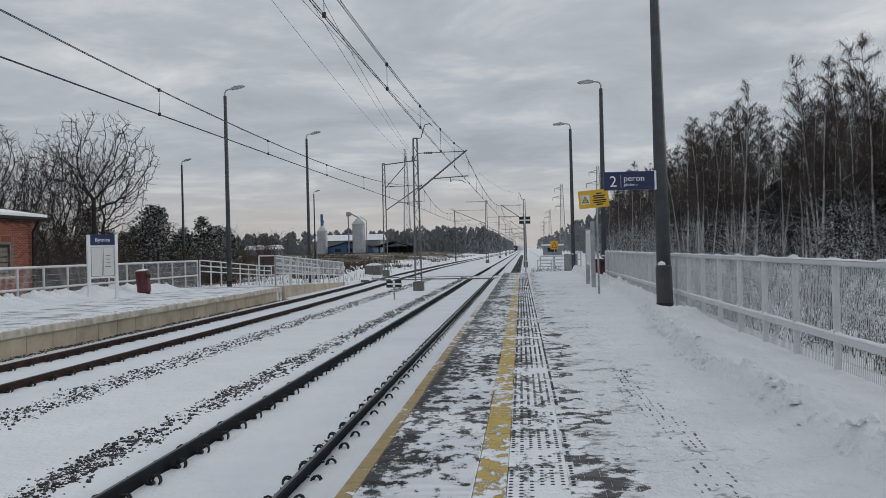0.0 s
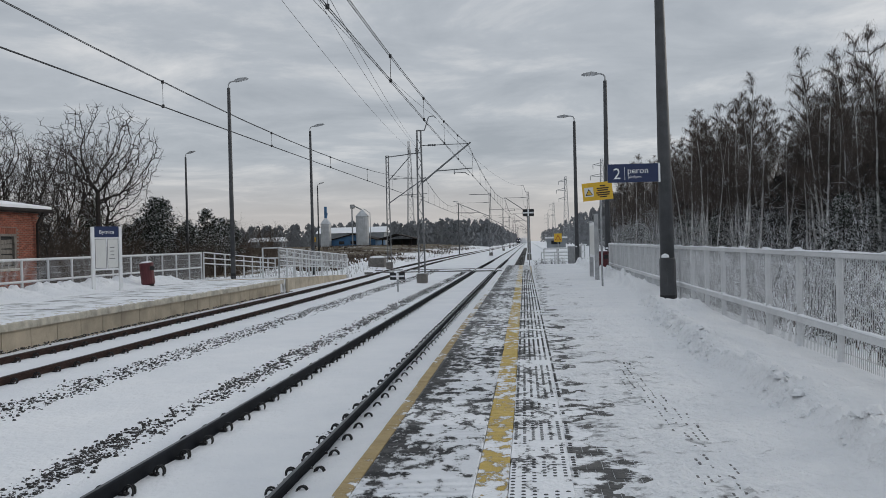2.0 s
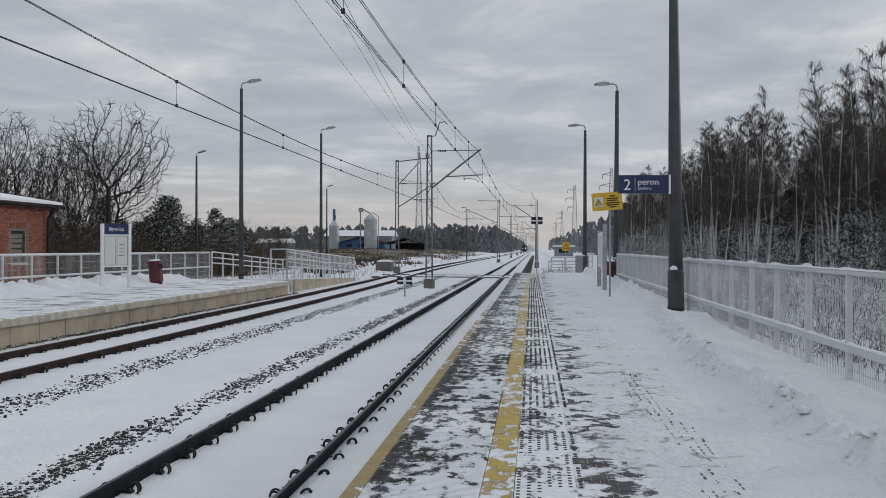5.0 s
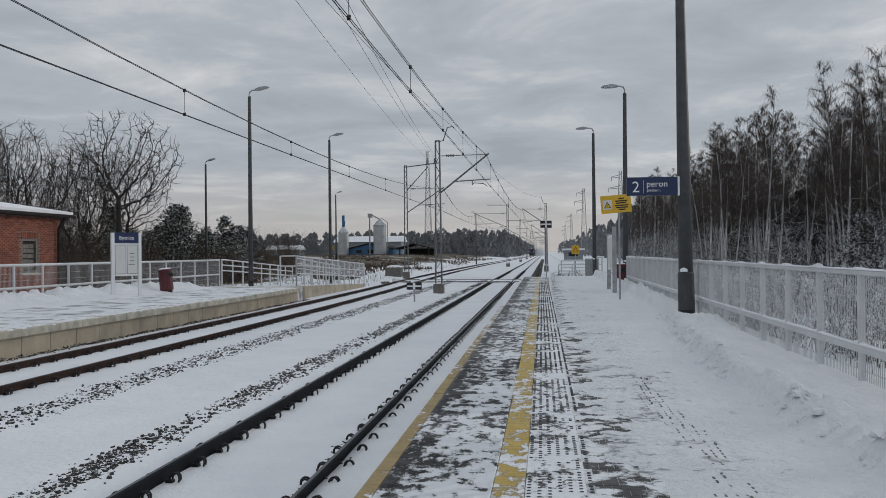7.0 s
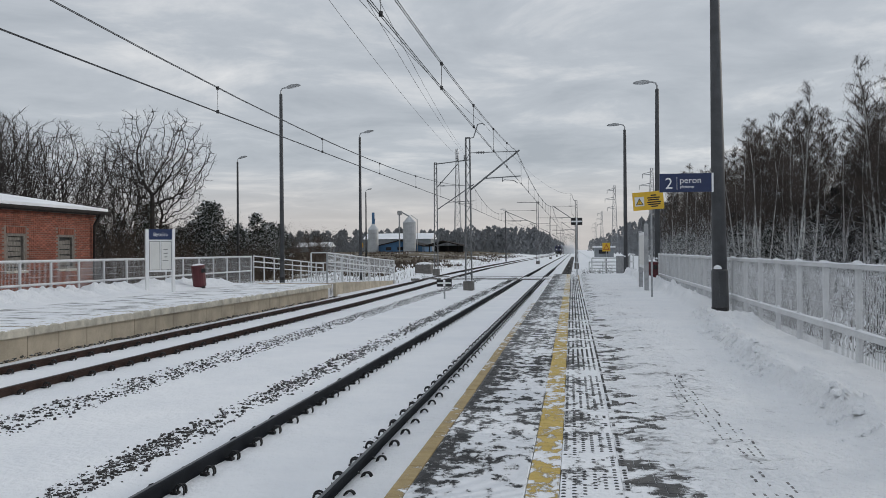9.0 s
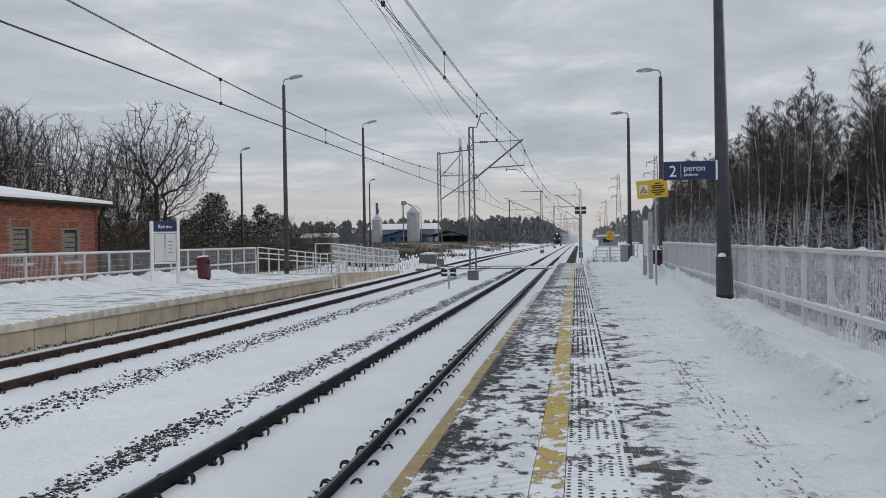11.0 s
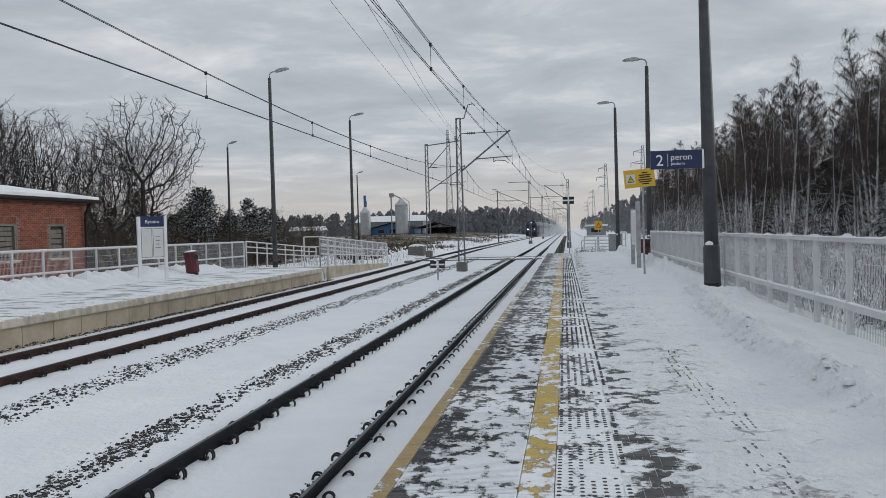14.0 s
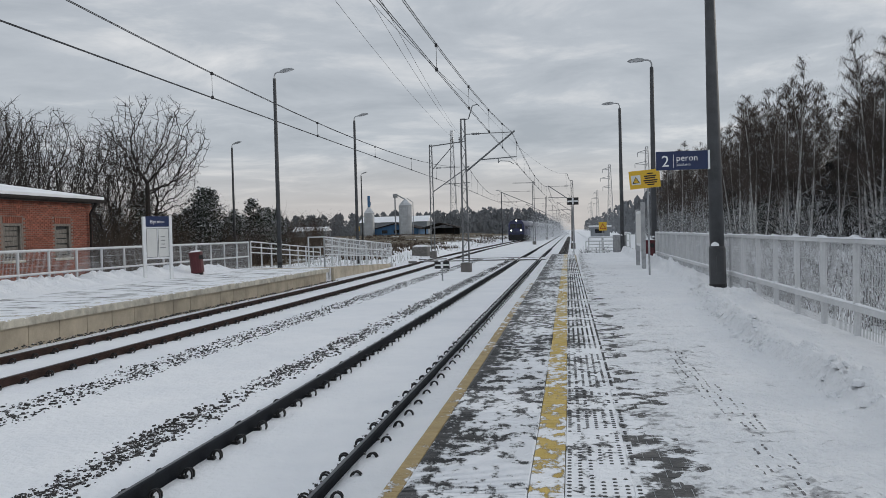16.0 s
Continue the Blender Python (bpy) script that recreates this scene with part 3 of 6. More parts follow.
def build_near_platform():
    body = M().prism([(EDGE + 0.10, -6), (3.75, -6), (3.75, PLAT_END), (EDGE + 0.10 + near_bend(PLAT_END), PLAT_END), (EDGE + 0.10, 6)], "z", -0.95, -0.058)
    p = structure("platform_near", body, CONCRETE, "concrete platform swept along its edge, snow further in")
    for y in frange(-3.0, PLAT_END - 1, 1.0):
        part("wall_panel", M().box(EDGE + 0.05 + near_bend(y), EDGE + 0.098 + near_bend(y), y + 0.006, y + 0.994, -0.93, -0.075, 0.006), CONCRETE, p)
    structure("platform_snow", M().grid(frange(0.20, 3.74, 0.05), frange(-6.0, 1.9, 0.15) + frange(2.0, 20, 0.055) + frange(20.2, PLAT_END + 0.4, 0.2), snow_height), TRODDEN, "trodden and shovelled snow on the platform", True)
    clods = M()
    for _ in range(700):
        y = random.uniform(4, 22)
        x = 2.18 + 0.05 * fbm(0, y, 0.45) + 0.062 * max(0, y - 12) + random.gauss(-0.06, 0.09)
        if y < 19 and fbm(x, y, 1.2, 14) > -0.1:
            rock(clods, x, y, snow_height(x, y) - 0.004, 0.018 + 0.05 * random.random() ** 2)
    ob = new("snow_clods", clods.data("snow_clods", HEAP))
    tagged(ob, "crumbled clods of shovelled snow along the ridge", "snow", kind="stuff")
    return p


def build_near_paving(p):
    """Edge slabs, yellow line, studded strip and the inner pavers, row by row."""
    rows = (("edge_slab", EDGE, -0.955, 1.0, YELLOW), ("paving_slab", -0.955, -0.265, 1.0, PAVER), ("line_slab", -0.265, -0.07, 1.0, LINE), ("studded_slab", -0.07, 0.30, 1.0, PAVER))
    for name, x0, x1, ln, mat in rows:
        me = M().box(x0 + 0.002, x1 - 0.002, 0.003, ln - 0.003, -0.055, 0.0, 0.004).data(name, mat)
        for k in range(-8, 48):
            y = 2.43 + k * ln
            if y + ln > PLAT_END:
                break
            part(name, me, None, p, loc=(near_bend(y) + random.uniform(-0.002, 0.002), y, random.uniform(-0.002, 0.0015)))
    ribs = M()
    for y in frange(3.6, 11.3, 0.024):
        ribs.box(-0.945, -0.275, y - 0.005, y + 0.005, -0.004, 0.0022)
    tagged(part("anti_slip_ribs", ribs, PAVER, p, "fine anti-slip ribs across the slabs"), kind="stuff")
    inner = M()
    for j, y in enumerate(frange(-5.6, PLAT_END - 0.3, 0.2)):
        for x in frange(0.30 + (0.05 if j % 2 else 0), 1.7, 0.1):
            inner.box(x + 0.002, x + 0.098, y + 0.002, y + 0.198, -0.05, random.uniform(-0.003, 0.0))
    tagged(part("paving_blocks", inner, PAVER_INNER, p), kind="stuff")
    studs = M()
    for y in frange(2.5, 40, 0.062):
        for i in range(7):
            x = -0.045 + i * 0.062 + near_bend(y)
            if fbm(x * 0.5, y, 1.7, 11) > 0.22 or random.random() < 0.08:
                continue
            k = len(studs.v)
            for r, z in ((0.0105, -0.002), (0.008, 0.005)):
                for q in range(6):
                    studs.v.append((x + r * 1.4 * math.cos(q * 1.047), y + r * math.sin(q * 1.047), z))
            for q in range(6):
                w = (q + 1) % 6
                studs.f.append((k + q, k + w, k + 6 + w, k + 6 + q))
            studs.f.append(tuple(k + 6 + q for q in range(6)))
    guide = M()
    for y in frange(4.0, 9.4, 0.085):
        for i in range(6):
            x = 0.96 + i * 0.062 + random.uniform(-0.003, 0.003)
            mid = 1.12 + 0.10 * math.sin(y * 1.3)
            if abs(x - mid) < 0.14 + 0.10 * fbm(x, y, 1.6, 21) and random.random() < 0.75:
                guide.box(x - 0.007, x + 0.007, y - 0.025, y + 0.025, -0.01, snow_height(x, y) + 0.001)
    tagged(part("guide_bars", guide, STUD_BARE, p, "short raised guide bars just clear of the snow"), kind="stuff")
    me = bpy.data.meshes.new("studs")
    me.from_pydata(studs.v, [], studs.f)
    me.materials.append(STUD)
    tagged(part("studs", me, None, p, "rows of small warning studs"), kind="stuff")


def mesh_panel(w, h, step=0.05, bars=(0.0, 0.5, 1.0), r=0.0025):
    m = M()
    for i in range(int(w / step) + 1):
        y = min(w - 0.005, i * step + 0.005)
        m.box(-r, r, y - r, y + r, 0, h)
    for q in bars:
        m.box(-0.004, 0.004, 0, w, q * h - 0.004, q * h + 0.004)
    return m


def build_near_fence():
    f = thing("platform_fence", (FENCE_X, 0, 0), "white tubular steel fence with welded mesh, snow on its rails", "fence")
    pitch, y1 = 1.3667, 35.5
    y0 = 9.50 - 11 * pitch
    n = int((y1 - y0) / pitch)
    yl = y0 + n * pitch
    post = M().lathe([(0.042, -0.5), (0.042, 1.142)], 10).data("post", FENCE)
    up = mesh_panel(pitch - 0.088, 0.735, bars=(0.004, 0.33, 0.66, 0.994), r=0.003).data("mesh_panel", MESHW)
    low = mesh_panel(pitch - 0.088, 0.385, bars=(0.006, 0.5, 0.99), r=0.003).data("mesh_panel", MESHW)
    for i in range(n + 1):
        part("post", post, None, f, loc=(0, y0 + i * pitch, 0))
        if i < n:
            part("mesh_panel", up, None, f, loc=(0.012, y0 + i * pitch + 0.044, 0.40))
            part("mesh_panel", low, None, f, loc=(0.012, y0 + i * pitch + 0.044, -0.08))
    part("top_rail", M().box(-0.045, 0.045, y0 - 0.03, yl + 0.03, 1.140, 1.190, 0.012), FENCE, f)
    part("middle_rail", M().box(-0.045, 0.045, y0 - 0.03, yl + 0.03, 0.312, 0.388, 0.012), FENCE, f)
    for z, w in ((1.190, 0.046), (0.388, 0.044)):
        s = M()
        for y in frange(y0, yl, 0.11):
            hgt = 0.014 + 0.010 * fbm(y, z, 1.6) + 0.035 * math.exp(-(((y - y0 + pitch / 2) % pitch - pitch / 2) / 0.09) ** 2) * random.uniform(0.5, 1.2)
            s.prism([(-w, 0), (w, 0), (w * 0.7, max(0.006, hgt * 0.75)), (0, max(0.008, hgt)), (-w * 0.7, max(0.006, hgt * 0.75))], "y", y, y + 0.112)
        s.v = [(x, y, zz + z + 0.002) for x, y, zz in s.v]
        tagged(part("snow_cap", s, SNOW, f, "thin ridge of snow"), kind="stuff")


# ---- far platform ----
def build_far_platform():
    p = structure("platform_far", M().box(-19.5, FAR_EDGE - 0.16, -8, FAR_END, -0.95, -0.02), FAR_PAVER, "far concrete platform under thin wind-blown snow")
    for y in frange(-5.16, FAR_END - 1.0, 1.0):
        part("wall_panel", M().box(FAR_EDGE - 0.158, FAR_EDGE - 0.13, y + 0.010, y + 0.990, -0.90, -0.17, 0.006), CONCRETE, p)
        part("coping_stone", M().box(FAR_EDGE - 0.75, FAR_EDGE + 0.02, y + 0.004, y + 0.996, -0.168, random.uniform(-0.012, 0.004), 0.02), COPING, p)
    part("end_wall", M().box(-14.0, FAR_EDGE - 0.04, FAR_END + 0.002, FAR_END + 0.22, -0.95, 0.0, 0.01), CONCRETE, p)

    def heap(x, y):
        d = (x + 15.75) / 0.62
        if x > -14.5:
            return -0.03
        return 0.004 + 0.02 * (fbm(x, y, 1.2) + 0.5) + max(0, 0.30 + 0.16 * fbm(0, y, 0.9, 6) + 0.14 * fbm(x, y, 2.1) + 0.10 * fbm(x, y, 5.5, 3)) * math.exp(-d * d) * (1 if y < 32 else max(0.3, 1 - (y - 32) * 0.1))
    structure("far_platform_snow", M().grid(frange(-19.5, -14.3, 0.09), frange(9, 35.5, 0.11), heap), HEAP, "shovelled snow along the far fence", True)


def build_far_fence():
    f = thing("far_platform_fence", (FAR_FENCE_X, 0, 0), "white tubular steel fence with mesh behind the far platform", "fence")
    pitch, y0, n = 1.5, 7.7, 22
    post = M().lathe([(0.04, -0.3), (0.04, 1.15)], 8).data("post", FENCE)
    up = mesh_panel(pitch - 0.08, 0.66, 0.06, (0, 0.33, 0.66, 1), 0.0025).data("mesh_panel", MESHW)
    for i in range(n + 1):
        part("post", post, None, f, loc=(0, y0 + i * pitch, 0))
        if i < n:
            part("mesh_panel", up, None, f, loc=(-0.012, y0 + i * pitch + 0.04, 0.46))
            part("mesh_panel", up, None, f, loc=(-0.012, y0 + i * pitch + 0.04, -0.2))
    for z in (1.17, 0.45):
        part("rail", M().tube((0, y0, z), (0, y0 + n * pitch, z), 0.04, n=8), FENCE, f)


def lamp_post(x, y, h, turn, base=0.0, arm=1.0, k=0.62, lean=0.0, tip=0.0):
    t = thing("street_lamp", (x, y, base), "tall dark tapered lamp post with a flat luminaire", "street lamp", "platform lamps")
    t.matrix_basis = pose(x, y, base, 0, lean, turn)
    part("base_sleeve", M().lathe([(0.20 * k, -0.4), (0.20 * k, 0.10), (0.195 * k, 0.12), (0.19 * k, 0.92), (0.15 * k, 0.98)], 14), POLE, t)
    part("base_band", M().lathe([(0.203 * k, 0.0), (0.203 * k, 0.14)], 14), BLACK, t, "black band at the foot")
    part("door_plate", M().box(-0.05 * k, 0.05 * k, -0.204 * k, -0.18 * k, 0.35, 0.75, 0.004), POLE, t)
    part("snow_cap", M().lathe([(0.10 * k, 0.96), (0.09 * k, 1.01), (0.03 * k, 1.05)], 8, -0.06 * k, -0.12 * k), SNOW, t)
    part("pole", M().lathe([(0.165 * (k * 0.8 + 0.2), 0.9), (0.15 * (k * 0.8 + 0.2), 3.5), (0.078, h - 0.25), (0.072, h - 0.2)], 14), POLE, t, smooth=True)
    pts = [(0, 0, h - 0.22), (0, 0, h - 0.05), (-0.06, 0, h + 0.06), (-0.18, 0, h + 0.10), (-0.35 * arm, 0, h + 0.11)]
    part("arm", M().path(pts, 0.035, 8), GALV, t)
    head = M()
    x0 = -0.32 * arm
    head.prism([(x0, h + 0.07), (x0 - 0.22, h + 0.04), (x0 - 0.62, h + 0.05), (x0 - 0.68, h + 0.08), (x0 - 0.60, h + 0.13), (x0 - 0.25, h + 0.19), (x0 - 0.02, h + 0.15)], "y", -0.12, 0.12)
    lens = M().box(x0 - 0.58, x0 - 0.2, -0.09, 0.09, h + 0.028, h + 0.046)
    for mm in (head, lens):
        mm.v = [(a, b, c + (x0 - a) * tip) for a, b, c in mm.v]
    part("luminaire", head, GALV, t)
    part("lens", lens, LENS, t)
    return t


def platform_sign():
    """The navy sign that stands out from the lamp post."""
    t = thing("platform_number_sign", (2.95, 18.72, 2.62), "navy platform number sign clamped to the lamp post", "sign", turn=3)
    part("panel", M().box(-1.12, -0.03, -0.03, 0.03, 0, 0.40, 0.006), NAVY, t)
    part("end_cap", M().box(-0.029, 0.012, -0.034, 0.034, -0.006, 0.406), WHITE, t)
    for z in (0.05, 0.36):
        part("clamp", M().lathe([(0.128, z - 0.014), (0.128, z + 0.014)], 14, 0.125, 0.08), GALV, t)
    text_mesh("2", 0.34, WHITE, t, pose(-1.01, -0.031, 0.075, 90), "number")
    part("divider", M().box(-0.76, -0.752, -0.034, -0.0305, 0.05, 0.33), WHITE, t)
    text_mesh("peron", 0.19, WHITE, t, pose(-0.70, -0.031, 0.19, 90), "word")
    text_mesh("platform", 0.085, WHITE, t, pose(-0.69, -0.031, 0.085, 90), "small_word")


def yellow_sign():
    t = thing("warning_sign", (2.20, 24.9, 0), "yellow warning board on a thin grey post, tilted", "sign")
    part("post", M().tube((0, 0, -0.1), (0, 0, 2.6), 0.028, n=8), GALV, t)
    b = part("board", M().box(-0.44, 0.44, -0.012, 0.012, -0.26, 0.26, 0.004), SIGN_YEL, t)
    b.matrix_basis = pose(-0.09, -0.045, 2.79, 0, -4.5, 6)
    part("picture_field", M().box(-0.385, -0.12, -0.016, -0.0125, -0.14, 0.13), PAPER, b)
    part("triangle", M().prism([(-0.36, -0.10), (-0.145, -0.10), (-0.2525, 0.095)], "y", -0.019, -0.0165), BLACK, b)
    part("triangle_field", M().prism([(-0.33, -0.083), (-0.175, -0.083), (-0.2525, 0.06)], "y", -0.021, -0.0195), SIGN_YEL, b)
    part("flash", M().prism([(-0.26, -0.07), (-0.238, -0.005), (-0.256, -0.01), (-0.245, 0.04), (-0.268, -0.02), (-0.25, -0.018)], "y", -0.0235, -0.0215), BLACK, b)
    for z, x0, x1 in ((0.15, 0.08, 0.24), (0.08, -0.02, 0.33), (0.02, 0.0, 0.30), (-0.05, -0.04, 0.36), (-0.11, -0.01, 0.34), (-0.17, 0.06, 0.26)):
        part("line_of_writing", M().box(x0, x1, -0.016, -0.0125, z - 0.018, z + 0.018), BLACK, b)


def name_board():
    t = thing("station_name_board", (-14.66, 28.1, 0), "white station notice board with navy header, two notices", "sign", turn=48)
    for x in (-0.475, 0.475):
        part("post", M().box(x - 0.05, x + 0.05, -0.06, 0.06, -0.2, 2.24, 0.006), WHITE, t)
    part("panel", M().box(-0.424, 0.424, -0.03, 0.03, 0.72, 1.875, 0.005), WHITE, t)
    part("header", M().box(-0.424, 0.424, -0.05, 0.05, 1.88, 2.25, 0.006), NAVY, t)
    text_mesh("Bytnica", 0.18, WHITE, t, pose(0.0, -0.052, 2.00, 90), "station_name", align="CENTER")
    for x in (-0.21, 0.21):
        n = part("notice", M().box(x - 0.18, x + 0.18, -0.036, -0.0305, 0.80, 1.80), PAPER, t)
        part("notice_frame", M().box(x - 0.197, x + 0.197, -0.0335, -0.0302, 0.783, 1.817), MASTM, t)
        for k in range(4):
            w = random.uniform(0.06, 0.14)
            if x > 0:
                part("line_of_writing", M().box(x - w, x + w * 0.5, -0.039, -0.0365, 1.50 - 0.13 * k, 1.525 - 0.13 * k), MASTM, n)


def litter_bin(x, y, label, turn=0, tilt=0):
    t = thing("litter_bin", (x, y, 0), label, "litter bin", "litter bins")
    t.matrix_basis = pose(x, y, 0, 0, tilt, turn)
    part("drum", M().lathe([(0.24, 0.06), (0.26, 0.10), (0.26, 0.84), (0.245, 0.86)], 16), MAROON, t, smooth=False)
    part("foot", M().lathe([(0.22, -0.02), (0.20, 0.058)], 14), LOCO_D, t)
    part("rim", M().lathe([(0.272, 0.80), (0.272, 0.875), (0.25, 0.90)], 16), MAROON, t)
    # no hole is cut: a black block gives the dark inside
    part("opening", M().box(0.05, 0.20, -0.285, -0.20, 0.60, 0.76), BLACK, t)
    part("snow_cap", M().lathe([(0.24, 0.902), (0.2, 0.93), (0.08, 0.95)], 14), SNOW, t)


def lattice_mast(name, x, y, h, base, w=0.16, label="grey lattice catenary mast on a concrete foot"):
    t = thing(name, (x, y, base), label, "catenary mast", "catenary masts")
    part("foundation", M().box(-0.25, 0.25, -0.32, 0.32, -0.5, 0.45, 0.03), SLEEPER, t)
    for s in (-1, 1):
        m = M()
        n = len(m.v)
        k = 0.62
        for z, q in ((0.42, 1.0), (h, k)):
            m.v += [(s * w * q - 0.035, -0.08, z), (s * w * q + 0.035, -0.08, z), (s * w * q + 0.035, 0.08, z), (s * w * q - 0.035, 0.08, z)]
        m.f += [(n, n + 1, n + 5, n + 4), (n + 1, n + 2, n + 6, n + 5), (n + 2, n + 3, n + 7, n + 6), (n + 3, n, n + 4, n + 7), (n + 4, n + 5, n + 6, n + 7)]
        part("channel", m, MASTM, t)
    z, i = 0.7, 0
    while z < h - 0.3:
        q = 1 - (z / h) * 0.38
        q2 = 1 - ((z + 0.45) / h) * 0.38
        s = 1 if i % 2 else -1
        part("lacing_bar", M().tube((-s * w * q, -0.083, z), (s * w * q2, -0.083, z + 0.45), 0.016, n=4), MASTM, t)
        z, i = z + 0.45, i + 1
    part("cap", M().box(-w * 0.75, w * 0.75, -0.1, 0.1, h, h + 0.05), MASTM, t)
    return t


def cantilever(t, s, reach, tip, rod, foot, half=0.12):
    """Arm from a mast towards side s (-1 or 1): tie, strut, registration tube and steady arm; heights from the mast's foot."""
    part("tie", M().tube((s * half, 0, tip - 0.02), (s * reach, 0, tip), 0.022, n=6), MASTM, t)
    part("insulator", M().lathe([(0.02, -0.22), (0.07, -0.18), (0.03, -0.14), (0.07, -0.08), (0.03, -0.02), (0.07, 0.04), (0.03, 0.1), (0.07, 0.16), (0.02, 0.22)], 8).data("insulator", MASTM), None, t).matrix_basis = pose(s * 0.65, 0, tip - 0.015, 0, 90, 0)
    part("strut", M().tube((s * half, 0, foot), (s * (reach + 0.1), 0, tip + 0.06), 0.045, n=8), MASTM, t)
    x0 = half + (reach - half) * (rod - foot) / (tip - foot)
    part("registration_tube", M().tube((s * (x0 - 0.1), 0, rod - 0.03), (s * (reach + 0.15), 0, rod + 0.06), 0.03, n=6), MASTM, t)
    part("drop_bracket", M().tube((s * (x0 + 0.9), 0, rod), (s * (x0 + 0.9), 0, rod - 0.22), 0.025, n=6), MASTM, t)
    part("steady_arm", M().path([(s * (x0 + 0.9), 0, rod - 0.20), (s * (x0 + 1.0), 0, rod - 0.12), (s * (reach - 0.2), 0, rod - 0.16), (s * reach, 0, rod - 0.30)], 0.02, 6), MASTM, t)


def catenary(name, label, spans, pair=0.04):
    """Contact pair, messenger and droppers from support to support: rows of (y, x, z_contact, z_messenger), with the sag of each span."""
    t = thing(name, (0, 0, 0), label, "overhead wire")
    con, mes, drop = M(), M(), M()
    for (y0, x0, c0, m0), (y1, x1, c1, m1), sag in spans:
        n = 16
        P, Q = [], []
        for i in range(n + 1):
            k = i / n
            x, y = x0 + (x1 - x0) * k, y0 + (y1 - y0) * k
            P.append((x, y, c0 + (c1 - c0) * k - 0.05 * 4 * k * (1 - k)))
            Q.append((x, y, m0 + (m1 - m0) * k - sag * 4 * k * (1 - k)))
        for s in (-pair / 2, pair / 2):
            con.path([(a + s, b, c) for a, b, c in P], 0.009 if y0 < 60 else 0.012, 4)
        for s in (-pair / 2, pair / 2):
            mes.path([(a + s, b, c) for a, b, c in Q], 0.009 if y0 < 60 else 0.012, 4)
        if y0 < 250:
            d = 9
            for i in range(1, d * 2 - 1):
                k = i / (d * 2 - 1)
                j = min(n - 1, int(k * n))
                u = k * n - j
                a = Vector(P[j]).lerp(Vector(P[j + 1]), u)
                b = Vector(Q[j]).lerp(Vector(Q[j + 1]), u)
                if i % 2:
                    drop.tube(a, b, 0.006, n=4)
                    drop.box(a.x - 0.03, a.x + 0.03, a.y - 0.02, a.y + 0.02, a.z - 0.03, a.z + 0.05)
                    drop.box(b.x - 0.03, b.x + 0.03, b.y - 0.02, b.y + 0.02, b.z - 0.05, b.z + 0.03)
    part("contact_wire", con, WIRE, t)
    part("messenger_wire", mes, WIRE, t)
    tagged(part("dropper_wire", drop, WIRE, t), kind="stuff")
    return t


def feeder(points, sag, label, r=0.008):
    pts = []
    for a, b in zip(points, points[1:]):
        a, b = Vector(a), Vector(b)
        pts += [a.lerp(b, i / 14) - Vector((0, 0, sag * 4 * (i / 14) * (1 - i / 14))) for i in range(1 if pts else 0, 15)]
    tagged(new("feeder_wire", M().path(pts, r, 4).data("feeder_wire", WIRE)), label, "wire", "feeder wires")


# ---- masts and wires ----
def cross_sign(x, y, z, base, label, w=0.36, h=0.23):
    """Black board with a white cross on a post."""
    t = thing("stop_marker", (x, y, 0), label, "railway sign", "stop markers")
    part("post", M().tube((0, 0, base), (0, 0, z + h), 0.035, n=8), GALV, t)
    part("board", M().box(-w, w, -0.06, -0.04, z - h, z + h, 0.004), BLACK, t)
    part("bar", M().box(-w + 0.02, w - 0.02, -0.066, -0.0605, z - 0.2 * h, z + 0.2 * h), WHITE, t)
    for s in (-1, 1):
        part("bar", M().box(-0.05, 0.05, -0.066, -0.0605, z + (0.21 * h if s > 0 else -0.92 * h), z + (0.92 * h if s > 0 else -0.21 * h)), WHITE, t)
    return t


